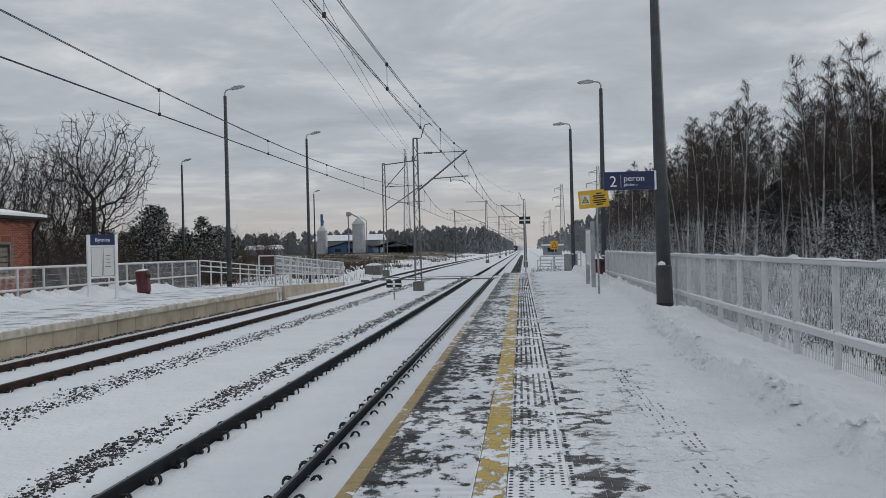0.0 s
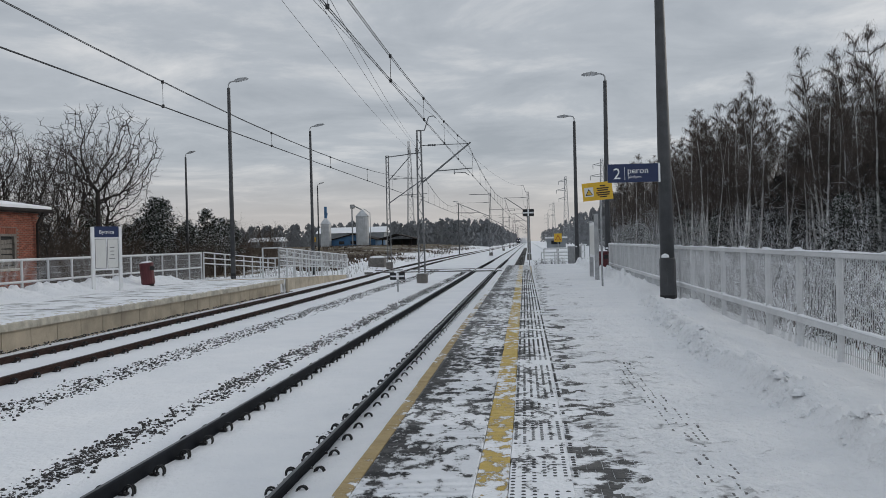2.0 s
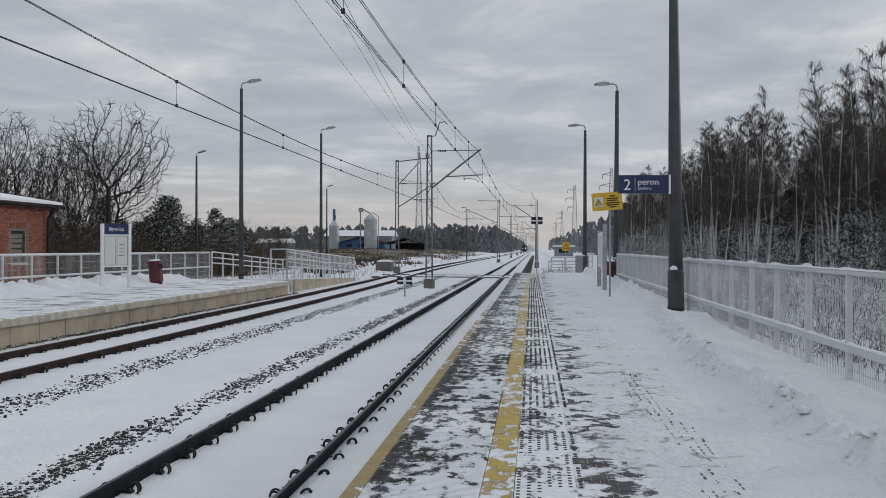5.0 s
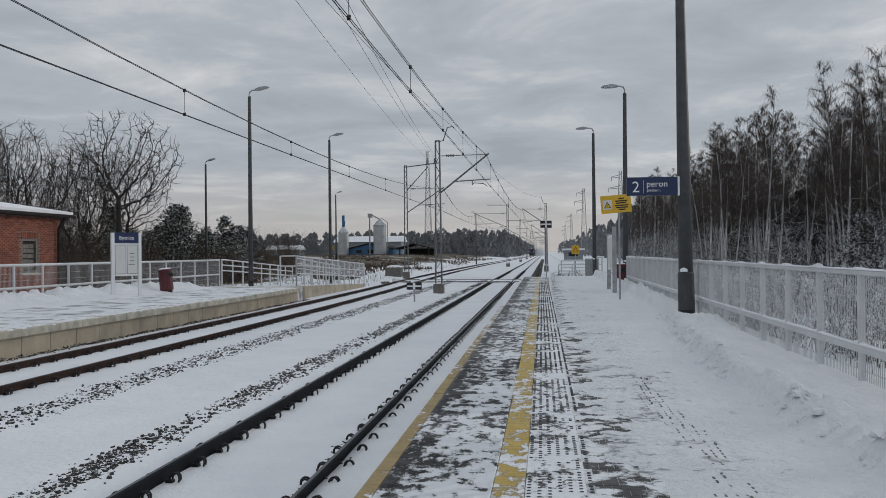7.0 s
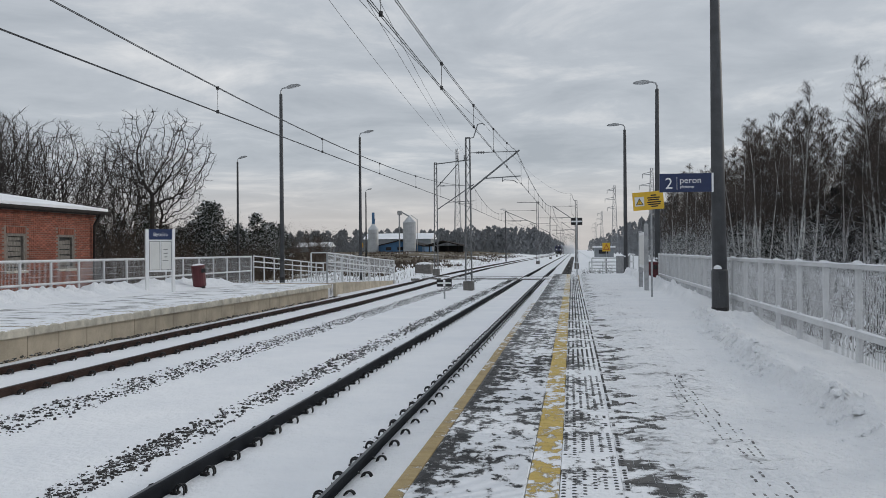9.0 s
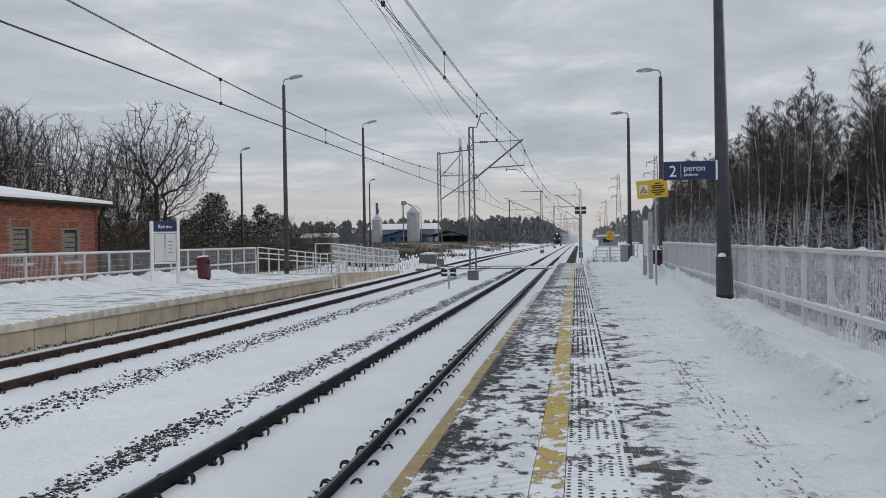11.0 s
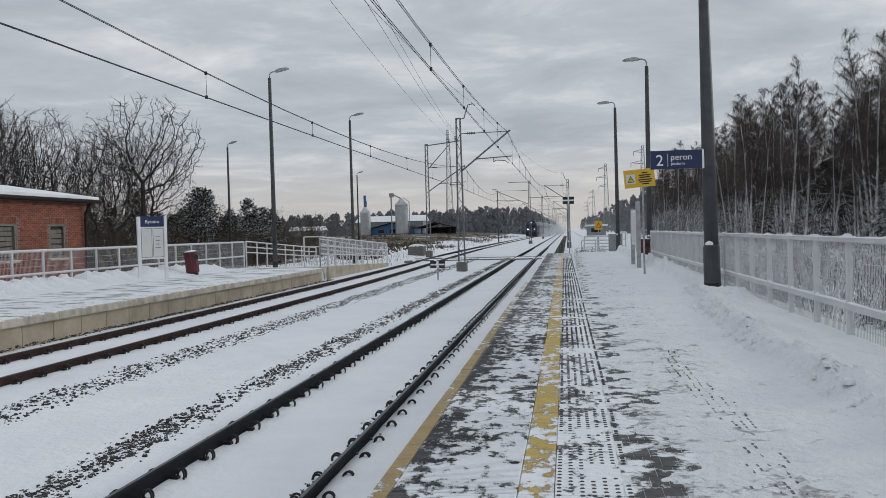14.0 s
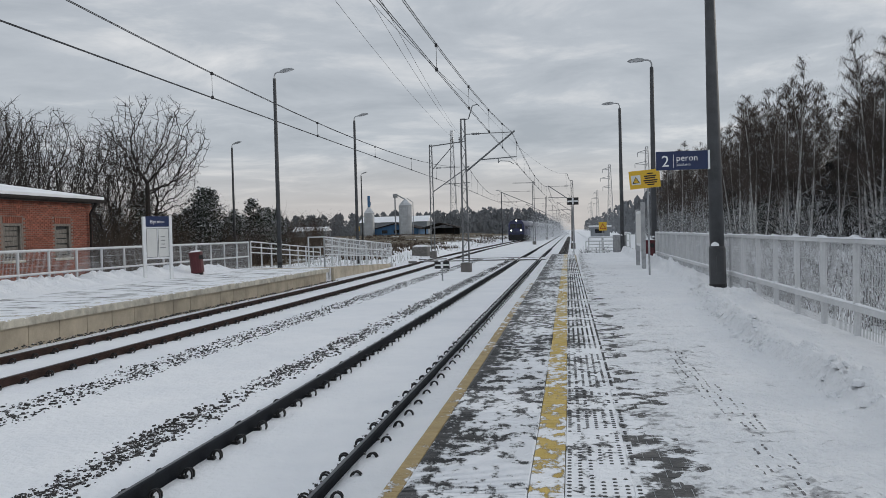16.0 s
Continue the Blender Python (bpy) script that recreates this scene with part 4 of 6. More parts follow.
def build_catenary():
    b = -0.6
    m1 = lattice_mast("catenary_mast", -5.40, 42.75, 7.75, b)
    cantilever(m1, 1, 2.55, 7.02, 5.70, 5.1)
    part("top_arm", M().path([(0.1, 0, 7.75), (0.30, 0, 7.78), (0.52, 0, 8.45), (0.78, 0, 8.5), (0.88, 0, 8.4)], 0.03, 6), MASTM, m1)
    m2 = lattice_mast("catenary_mast", -11.8, 71, 9.5, b)
    cantilever(m2, 1, 3.2, 7.55, 6.15, 5.5)
    part("cross_arm", M().tube((-0.1, 0, 9.4), (3.0, 0, 9.72), 0.05, n=6), MASTM, m2)
    part("arm_brace", M().tube((0.1, 0, 7.4), (1.95, 0, 9.4), 0.04, n=6), MASTM, m2)
    for x in (1.9, 2.5, 2.65):
        part("insulator", M().lathe([(0.03, 9.6), (0.07, 9.7), (0.03, 9.8), (0.07, 9.9), (0.03, 10.0), (0.06, 10.1)], 8, x), MASTM, m2)
    # towards the horizon: one row between the tracks, one to the side of the near track
    for k in range(7):
        y = 120 + 60 * k
        m = lattice_mast("catenary_mast", -5.3, y, 8.9, b)
        cantilever(m, -1, -5.3 - FAR - far_bend(y), 7.6, 6.2, 5.6)
        part("cross_arm", M().tube((0.3, 0, 8.75), (-2.9, 0, 8.8), 0.05, n=6), MASTM, m)
        y = 98 + 58 * k
        m = lattice_mast("catenary_mast", 0.12, y, 7.6, b)
        cantilever(m, -1, 2.6, 7.02, 5.70, 5.3)
        part("top_arm", M().path([(-0.1, 0, 7.6), (-0.3, 0, 7.7), (-0.5, 0, 8.4), (-0.7, 0, 8.45)], 0.03, 6), MASTM, m)
    near = [(-8, -3.0, 5.25, 6.5), (42.75, -2.9, 5.04, 6.42), (98, -2.6, 4.98, 6.42)] + [(98 + 58 * k, -2.73 + (0.2 if k % 2 else -0.2), 4.98, 6.42) for k in range(1, 8)]
    far = [(-2, -8.6, 4.84, 6.45), (71, -8.6, 4.97, 6.95), (120, -9.7, 5.3, 6.95)] + [(120 + 60 * k, FAR + far_bend(120 + 60 * k) + (0.2 if k % 2 else -0.2), 5.3, 6.95) for k in range(1, 8)]
    catenary("catenary_near_track", "double contact and messenger wires with droppers over the near track", [(a, c, 0.80) for a, c in zip(near, near[1:])])
    catenary("catenary_far_track", "double contact and messenger wires with droppers over the far track", [(a, c, 1.40 if a[0] < 0 else 1.2) for a, c in zip(far, far[1:])])
    feeder([(-4.8, -12, 7.9), (-4.6, 42.75, 7.9), (-0.55, 98, 7.8), (-0.55, 156, 7.8)], 0.9, "dark feeder wire held by the mast's top arm")
    feeder([(-4.75, -10, 9.4), (-9.9, 71, 9.5)], 0.9, "thin dark feeder wire above the far track")
    feeder([(-3.4, -10, 9.4), (-9.3, 71, 9.6)], 0.9, "thin dark feeder wire above the far track")
    feeder([(-2.9, -10, 9.4), (-9.15, 71, 9.6)], 0.9, "thin dark feeder wire above the far track")
    cross_sign(0.10, 54, 3.18, -0.9, "black board with white cross on a pale post beyond the platform")
    cross_sign(-5.45, 35.0, 0.03, -0.8, "low black board with white cross between the tracks", 0.32, 0.15)


# ---- brick building ----
def build_house():
    X, Y0, Y1, Z0, Z1 = -20.0, 6.0, 32.75, -0.8, 3.02
    h = thing("brick_building", (0, 0, 0), "low red brick railway building with boarded windows, snow on its roof", "building")
    wins = [23.2, 27.65, 30.68]           # y of the window centres on the long wall
    wall = M()
    z0, z1, hw = 0.80, 2.14, 0.52
    ys = [Y0] + [v for w in wins for v in (w - hw, w + hw)] + [Y1]
    for a, b2 in zip(ys[::2], ys[1::2]):
        wall.box(X - 0.35, X - 0.012, a, b2, Z0, Z1)
    for w in wins:
        wall.box(X - 0.35, X - 0.012, w - hw, w + hw, Z0, z0)
        wall.box(X - 0.35, X - 0.012, w - hw, w + hw, z1, Z1)
    wall.box(X - 8.5, X - 0.351, Y1 - 0.35, Y1 - 0.012, Z0, Z1)
    wall.box(X - 8.5, X - 0.351, Y0, Y0 + 0.35, Z0, Z1)
    wall.box(X - 8.85, X - 8.501, Y0, Y1, Z0, Z1)
    w0 = part("wall", wall, MORTAR, h, "mortar joints of the brick wall")
    for w in wins:
        v = part("window", M().box(X - 0.24, X - 0.15, w - hw, w + hw, z0, z1), DARKIN, h, "window boarded up with grey planks")
        for a, b2, c, d in ((-hw, hw, z0, z0 + 0.09), (-hw, hw, z1 - 0.09, z1), (-hw, -hw + 0.09, z0 + 0.09, z1 - 0.09), (hw - 0.09, hw, z0 + 0.09, z1 - 0.09)):
            part("frame", M().box(X - 0.149, X - 0.02, w + a, w + b2, c, d, 0.005), OLDWOOD, v)
        z = z0 + 0.13
        while z < z1 - 0.22:
            hh = random.uniform(0.12, 0.19)
            pb = part("board", M().box(-0.012, 0.012, -hw + 0.10, hw - 0.10, 0, hh, 0.003), OLDWOOD, v)
            pb.matrix_basis = pose(X - 0.12, w, z, random.uniform(-3, 3), 0, 0)
            z += hh + random.uniform(0.01, 0.07)
        part("sill", M().box(X - 0.14, X + 0.06, w - hw - 0.08, w + hw + 0.08, z0 - 0.09, z0 - 0.002, 0.01), COPING, v)
        for k in range(9):
            part("lintel_brick", M().box(X - 0.011, X + 0.012, w - 0.52 + k * 0.116, w - 0.52 + k * 0.116 + 0.104, z1 + 0.01, z1 + 0.25, 0.003), BRICK, h)
    ov = 0.36
    hip = 3.2
    rf = M()
    n = len(rf.v)
    xa, xb, ya, yb = X + ov, X - 8.85 - ov, Y0 - ov, Y1 + ov
    xm = (xa + xb) / 2
    for dz in (0.0, 0.14):
        rf.v += [(xa, ya, Z1 + dz), (xb, ya, Z1 + dz), (xb, yb, Z1 + dz), (xa, yb, Z1 + dz), (xm, ya + hip, Z1 + 0.85 + dz), (xm, yb - hip, Z1 + 0.85 + dz)]
    rf.f += [(0, 1, 2, 3), (6, 7, 10), (7, 8, 11, 10), (8, 9, 11), (9, 6, 10, 11), (0, 1, 7, 6), (1, 2, 8, 7), (2, 3, 9, 8), (3, 0, 6, 9)]
    part("roof", rf, DARKWOOD, h, "dark eaves boarding")
    sn = M()
    sn.v = [(x, y, z + 0.145) for x, y, z in rf.v[:6]] + [(x, y, z + 0.145 + 0.11) for x, y, z in rf.v[:6]]
    sn.f = rf.f[1:]
    part("roof_snow", sn, SNOW, h, "smooth layer of snow on the roof")
    part("gutter", M().tube((X + ov + 0.06, ya, Z1 + 0.08), (X + ov + 0.06, yb, Z1 + 0.06), 0.07, n=8), DARKWOOD, h)
    part("downpipe", M().path([(X + ov + 0.04, Y1 - 0.3, Z1 + 0.02), (X + 0.12, Y1 - 0.3, Z1 - 0.45), (X + 0.10, Y1 - 0.3, Z0)], 0.055, 8), DARKWOOD, h)
    return h, X, Y1, Z1, wins, z0, z1, hw


def lay_bricks(h, X, Y1, Z1, wins, z0, z1, hw):
    """Courses of bricks on the long wall, headers and stretchers in turn; joined past the nearest three hundred."""
    st = M().box(-0.011, 0.004, 0.006, 0.244, 0.006, 0.066, 0.002).data("brick", BRICK)
    rest = M()
    single = 0
    z, row = -0.1, 0
    while z < Z1 - 0.08:
        y = 20.0 + (0.125 if row % 2 else 0)
        while y + 0.25 <= Y1:
            hit = any(w - hw - 0.02 < y + 0.25 and y < w + hw + 0.02 and z + 0.07 > z0 - 0.10 and z < z1 + 0.26 for w in wins)
            if not hit:
                if single < 300 and y > 28.6 and z > 0.9:
                    part("brick", st, None, h, loc=(X + random.uniform(-0.002, 0.003), y, z))
                    single += 1
                else:
                    rest.box(X - 0.011, X + random.uniform(0.002, 0.006), y + 0.006, y + 0.244, z + 0.006, z + 0.066)
            y += 0.25
        z += 0.072
        row += 1
    tagged(part("brickwork", rest, BRICK_REST, h), kind="stuff")


# ---- far farm, towers ----
def build_farm():
    D, FARM_Z = 250.0, 0.85
    f = thing("farm_building", (-53, D, FARM_Z), "blue-clad farm building with a low gable roof", "building")
    part("wall", M().prism([(-7, 0), (7, 0), (7, 1.9), (0, 3.5), (-7, 1.9)], "y", 0, 18), BLUEP, f)
    part("roof", M().prism([(-7.6, 1.85), (0, 3.6), (7.6, 1.85), (7.6, 2.05), (0, 3.85), (-7.6, 2.05)], "y", -0.6, 18.5), DARKWOOD, f)
    for x in (-4.2, -0.6, 2.6):
        part("window", M().box(x, x + 1.7, -0.05, 0.02, 0.7, 1.7), GLASS, f)
    s = thing("open_shed", (-38.5, D - 6, FARM_Z), "dark open shed with a snowy gable roof", "shed")
    for x in (-4.2, -1.4, 1.4, 4.2):
        part("post", M().box(x - 0.15, x + 0.15, 0, 0.3, 0, 2.0), DARKWOOD, s)
    part("roof", M().prism([(-5.2, 1.9), (0, 3.2), (5.2, 1.9), (5.2, 2.15), (0, 3.5), (-5.2, 2.15)], "y", -0.8, 12), DARKWOOD, s)
    part("back_wall", M().box(-4.5, 4.5, 11, 11.2, 0, 2.0), DARKIN, s)
    b = thing("long_barn", (-58, D + 30, FARM_Z), "long grey barn with a snow-covered roof", "barn")
    part("wall", M().box(-13.5, 9.5, 0, 10, 0, 4.6), GREYCL, b)
    part("roof", M().prism([(-0.5, 4.55), (10.5, 4.55), (5, 6.6)], "x", -14, 10), SNOW, b)
    o = thing("low_shed", (-86, D + 20, FARM_Z), "low shed with snow on its roof", "shed")
    part("wall", M().box(-6, 5, 0, 6, 0, 2.2), GREYCL, o)
    part("roof", M().prism([(-0.4, 2.15), (6.4, 2.15), (3, 3.6)], "x", -6.4, 5.4), SNOW, o)
    for x, r, h, top in ((-60.6, 1.55, 7.6, True), (-49.4, 1.95, 9.6, False)):
        t = thing("grain_silo", (x, D - 2, FARM_Z), "galvanised grain silo with a conical top", "silo", "grain silos")
        rows = []
        z = 0.0
        while z < h - 0.9:
            rows += [(r, z), (r, z + 0.86), (r + 0.05, z + 0.88), (r + 0.05, z + 0.98)]
            z += 1.0
        part("shell", M().lathe(rows, 20), SILO, t, smooth=False)
        part("cone", M().lathe([(r + 0.1, z), (r * 0.5, z + 1.2), (0.3, z + 1.9)], 20), SILO, t)
        if top:
            part("vent_pipe", M().tube((0, 0, z + 1.8), (0, 0, z + 5.2), 0.42, n=10), BLUEP, t, "blue vent pipe")
            part("stay", M().tube((0.3, 0, z + 1.4), (0.55, 0, z + 3.4), 0.1, n=5), BLUEP, t)
        else:
            part("elevator_leg", M().path([(-3.1, 0, 0), (-3.1, 0, z + 2.6), (-2.4, 0, z + 3.2), (0, 0, z + 1.9)], 0.22, 6), GALV, t)
            part("elevator_head", M().box(-3.6, -2.3, -0.5, 0.5, z + 2.4, z + 3.6), GALV, t)
            part("ladder", M().path([(r + 0.5, -0.4, 0), (r + 0.5, -0.4, z + 0.9), (0.6, -0.4, z + 2.2)], 0.12, 4), GALV, t)


def lattice_tower(name, x, y, h, w, label, category, arms=(), drums=False):
    t = thing(name, (x, y, GROUND_Z), label, category)
    m = M()
    n = 12
    for i in range(n):
        a, b = i / n, (i + 1) / n
        wa, wb = w * (1 - 0.72 * a) / 2, w * (1 - 0.72 * b) / 2
        for sx, sy in ((-1, -1), (1, -1), (1, 1), (-1, 1)):
            m.tube((sx * wa, sy * wa, a * h), (sx * wb, sy * wb, b * h), 0.035 * w, n=4, cap=False)
        m.tube((-wa, -wa, a * h), (wb, -wb, b * h), 0.02 * w, n=4, cap=False)
        m.tube((wa, -wa, a * h), (-wb, -wb, b * h), 0.02 * w, n=4, cap=False)
        m.tube((-wb, -wb, b * h), (wb, -wb, b * h), 0.02 * w, n=4, cap=False)
    part("frame", m, GALV, t)
    for z, r in arms:
        for s in (-1,):
            part("arm", M().tube((0, 0, z + 0.8), (s * r, 0, z), 0.14, 0.08, 4).tube((0, 0, z - 0.4), (s * r, 0, z), 0.14, 0.08, 4), GALV, t)
            part("insulator", M().tube((s * r, 0, z), (s * r, 0, z - 1.6), 0.12, n=6), GALV, t)
    if drums:
        for z in (h - 3.5, h - 1):
            part("antenna", M().lathe([(0.9, z), (0.9, z + 2.2)], 8), WHITE, t)
    return t


# ---- trees ----
def fast_data(m, name, mat):
    me = bpy.data.meshes.new(name)
    me.from_pydata(m.v, [], m.f)
    me.materials.append(mat)
    return me


def grown_tree(seed, base, centre, radii, points, step=0.25, skew=0.0, tip=0.0155):
    """A bare tree whose limbs grow step by step towards free room in its crown, so that they fork and zigzag."""
    g = np.random.default_rng(seed)
    u = g.normal(size=(points * 2, 3))
    u /= np.linalg.norm(u, axis=1)[:, None]
    free = u * g.random((points * 2, 1)) ** 0.40 * np.array(radii) + np.array(centre)
    free[:, 0] += skew * (free[:, 2] - centre[2])
    gap = np.array([noise.noise((a * 0.55 + seed, b * 0.55, c * 0.55)) for a, b, c in free])
    free = free[(gap > -0.16) & (free[:, 2] > base * 0.95)][:points]
    P, parent = [np.array([0.0, 0, -0.4])], [-1]
    sway = g.uniform(-0.10, 0.10, 2)
    while P[-1][2] < base:
        parent.append(len(P) - 1)
        P.append(P[-1] + np.array([sway[0] * g.random() + g.normal(0, 0.04), sway[1] * g.random(), 1.0]) * step)
    near_i = np.zeros(len(free), int)
    near_d = np.full(len(free), 1e9)

    def update(k):
        d = np.linalg.norm(free - P[k], axis=1)
        hit = d < near_d
        near_d[hit], near_i[hit] = d[hit], k
    for k in range(len(P)):
        update(k)
    for _ in range(120):
        if len(free) == 0 or len(P) > 6500:
            break
        grow = {}
        act = near_d < 2.0
        if not act.any():
            act[:] = True
        for i in np.unique(near_i[act]):
            q = free[(near_i == i) & act] - P[i]
            v = (q / np.linalg.norm(q, axis=1)[:, None]).mean(axis=0) + g.normal(0, 0.13, 3)
            grow[i] = v / (np.linalg.norm(v) + 1e-6)
        for i, v in grow.items():
            parent.append(int(i))
            P.append(P[i] + v * step)
            update(len(P) - 1)
        keep = near_d > step * 1.6
        free, near_i, near_d = free[keep], near_i[keep], near_d[keep]
    area = np.zeros(len(P))
    leaf = np.ones(len(P), bool)
    for k in range(1, len(P)):
        leaf[parent[k]] = False
    for k in range(len(P) - 1, 0, -1):
        if leaf[k]:
            area[k] = tip ** 2.45
        area[parent[k]] += area[k]
    r = area ** (1 / 2.45)
    tw, th = M(), M()
    rng = random.Random(seed)
    for k in range(1, len(P)):
        thick = r[k] > 0.045
        (tw if thick else th).tube(P[parent[k]], P[k], min(r[parent[k]], r[k] * 1.25), r[k], 7 if r[k] > 0.12 else 5 if thick else 3, cap=False)
        if r[k] < 0.028:
            for _ in range(3 if leaf[k] else 1):
                d = P[k] - P[parent[k]] + np.array([rng.uniform(-1, 1), rng.uniform(-1, 1), rng.uniform(-0.6, 0.9)]) * step * 0.8
                th.tube(P[k], P[k] + d * rng.uniform(0.6, 1.5), tip * 0.75, tip * 0.4, 3, cap=False)
    return fast_data(tw, "trunk", BARK), fast_data(th, "crown", TWIG)


def blade(m, p, q, w, rng):
    """One hair-thin twig end."""
    a = rng.uniform(0, 6.283)
    k = len(m.v)
    c, s = w * math.cos(a), w * math.sin(a)
    m.v += [(p.x - c, p.y - s, p.z), (p.x + c, p.y + s, p.z), (q.x, q.y, q.z)]
    m.f.append((k, k + 1, k + 2))


def birch_tree(seed, h):
    """Birch: slim pale stem, rising limbs and many fine twigs that hang from them."""
    rng = random.Random(seed)
    tw, th = M(), M()
    n = 12
    q, d, r = Vector((0, 0, -0.4)), Vector((rng.uniform(-0.06, 0.06), rng.uniform(-0.06, 0.06), 1)).normalized(), h * 0.0088
    for i in range(n):
        d = (d + Vector((rng.uniform(-1, 1), rng.uniform(-1, 1), 0.6)) * 0.05).normalized()
        e = q + d * (h / n)
        r2 = max(0.012, r * 0.87)
        tw.tube(q, e, r, r2, 6, cap=False)
        low = i < 4
        for _ in range(2 if low else 7 if i < 10 else 4):
            if i < 1:
                break
            a = rng.uniform(0, 6.28)
            up = rng.uniform(0.3, 0.9) if low else rng.uniform(0.55, 1.9)
            v = Vector((math.cos(a), math.sin(a), up)).normalized()
            s = q.lerp(e, rng.random())
            ln = h * (0.17 if low else 0.255 * (1.10 - i / n)) * rng.uniform(0.75, 1.25)
            rr = max(0.014, r2 * 0.38)
            for j in range(4):
                v = (v + Vector((rng.uniform(-1, 1), rng.uniform(-1, 1), rng.uniform(-1, 0.4))) * 0.20).normalized()
                f = s + v * (ln / 4)
                (tw if low else th).tube(s, f, rr, rr * 0.75, 3, cap=False)
                for _ in range(5 if low else 20):
                    p = s.lerp(f, rng.random())
                    o = Vector((rng.gauss(0, 0.5), rng.gauss(0, 0.5), rng.uniform(-0.2, 0.9)))
                    k1 = p + (v * 0.6 + o) * rng.uniform(0.10, 0.34)
                    k2 = k1 + Vector((o.x * 0.3, o.y * 0.3, rng.uniform(-0.62, 0.12)))
                    blade(th, p, k1, 0.008, rng)
                    blade(th, k1, k2, 0.0065, rng)
                s, rr = f, rr * 0.75
        q, r = e, r2
    return fast_data(tw, "trunk", BIRCH), fast_data(th, "crown", BTWIG)


def pine_tree(seed, h, needles=None):
    """Pine: trunk and whorls of limbs that carry ragged tufts of needles."""
    rng = random.Random(seed)
    tw, th = M(), M()
    tw.tube((0, 0, -0.4), (0, 0, h), h * 0.016, 0.02, 6, cap=False)
    z = h * 0.12
    while z < h:
        k = 1 - (z / h) ** 1.6
        for _ in range(7):
            a = rng.uniform(0, 6.28)
            ln = h * 0.35 * (k + 0.12) * rng.uniform(0.6, 1.15)
            d = Vector((math.cos(a), math.sin(a), rng.uniform(-0.05, 0.45))).normalized()
            e = Vector((0, 0, z)) + d * ln
            tw.tube((0, 0, z), e, 0.03, 0.01, 3, cap=False)
            for t in range(20):
                c = Vector((0, 0, z)).lerp(e, rng.uniform(0.35, 1.05)) + Vector((rng.gauss(0, 0.16), rng.gauss(0, 0.16), rng.gauss(0.05, 0.13)))
                s = rng.uniform(0.10, 0.26)
                for _ in range(3):
                    u = Vector((rng.uniform(-1, 1), rng.uniform(-1, 1), rng.uniform(-0.4, 0.7))).normalized() * s
                    v = Vector((rng.uniform(-1, 1), rng.uniform(-1, 1), rng.uniform(-0.3, 0.3))).normalized() * s * 0.30
                    n = len(th.v)
                    th.v += [tuple(c - u * 0.4 - v), tuple(c + u), tuple(c - u * 0.4 + v)]
                    th.f.append((n, n + 1, n + 2))
        z += h * 0.055
    return fast_data(tw, "trunk", BARK), fast_data(th, "crown", needles or NEEDLE)


def plant(kind, meshes, x, y, z, s, turn, label, category, group):
    t = thing(kind, (x, y, z), label, category, group)
    t.matrix_basis = pose(x, y, z, 0, 0, turn) @ Matrix.Diagonal((s, s, s, 1))
    part("trunk", meshes[0], None, t)
    part("crown", meshes[1], None, t)
    return t


def shrub_mesh(seed, n, w, h):
    rng = random.Random(seed)
    m = M()
    for _ in range(n):
        x, y = rng.gauss(0, w * 0.4), rng.gauss(0, w * 0.4)
        d = Vector((rng.uniform(-0.5, 0.5), rng.uniform(-0.5, 0.5), 1)).normalized()
        q = Vector((x, y, -0.1))
        r = rng.uniform(0.010, 0.024)
        hh = h * rng.uniform(0.5, 1.1)
        for i in range(3):
            d = (d + Vector((rng.uniform(-1, 1), rng.uniform(-1, 1), 0.2)) * 0.2).normalized()
            e = q + d * hh / 3
            m.tube(q, e, r, r * 0.7, 3, cap=False)
            for _ in range(5):
                s = (d * 0.6 + Vector((rng.uniform(-1, 1), rng.uniform(-1, 1), rng.uniform(-0.6, 0.4)))).normalized()
                p = q.lerp(e, rng.uniform(0.3, 1.0))
                m.tube(p, p + s * hh * rng.uniform(0.12, 0.26), r * 0.65, r * 0.3, 3, cap=False)
            q, r = e, r * 0.7
    return m


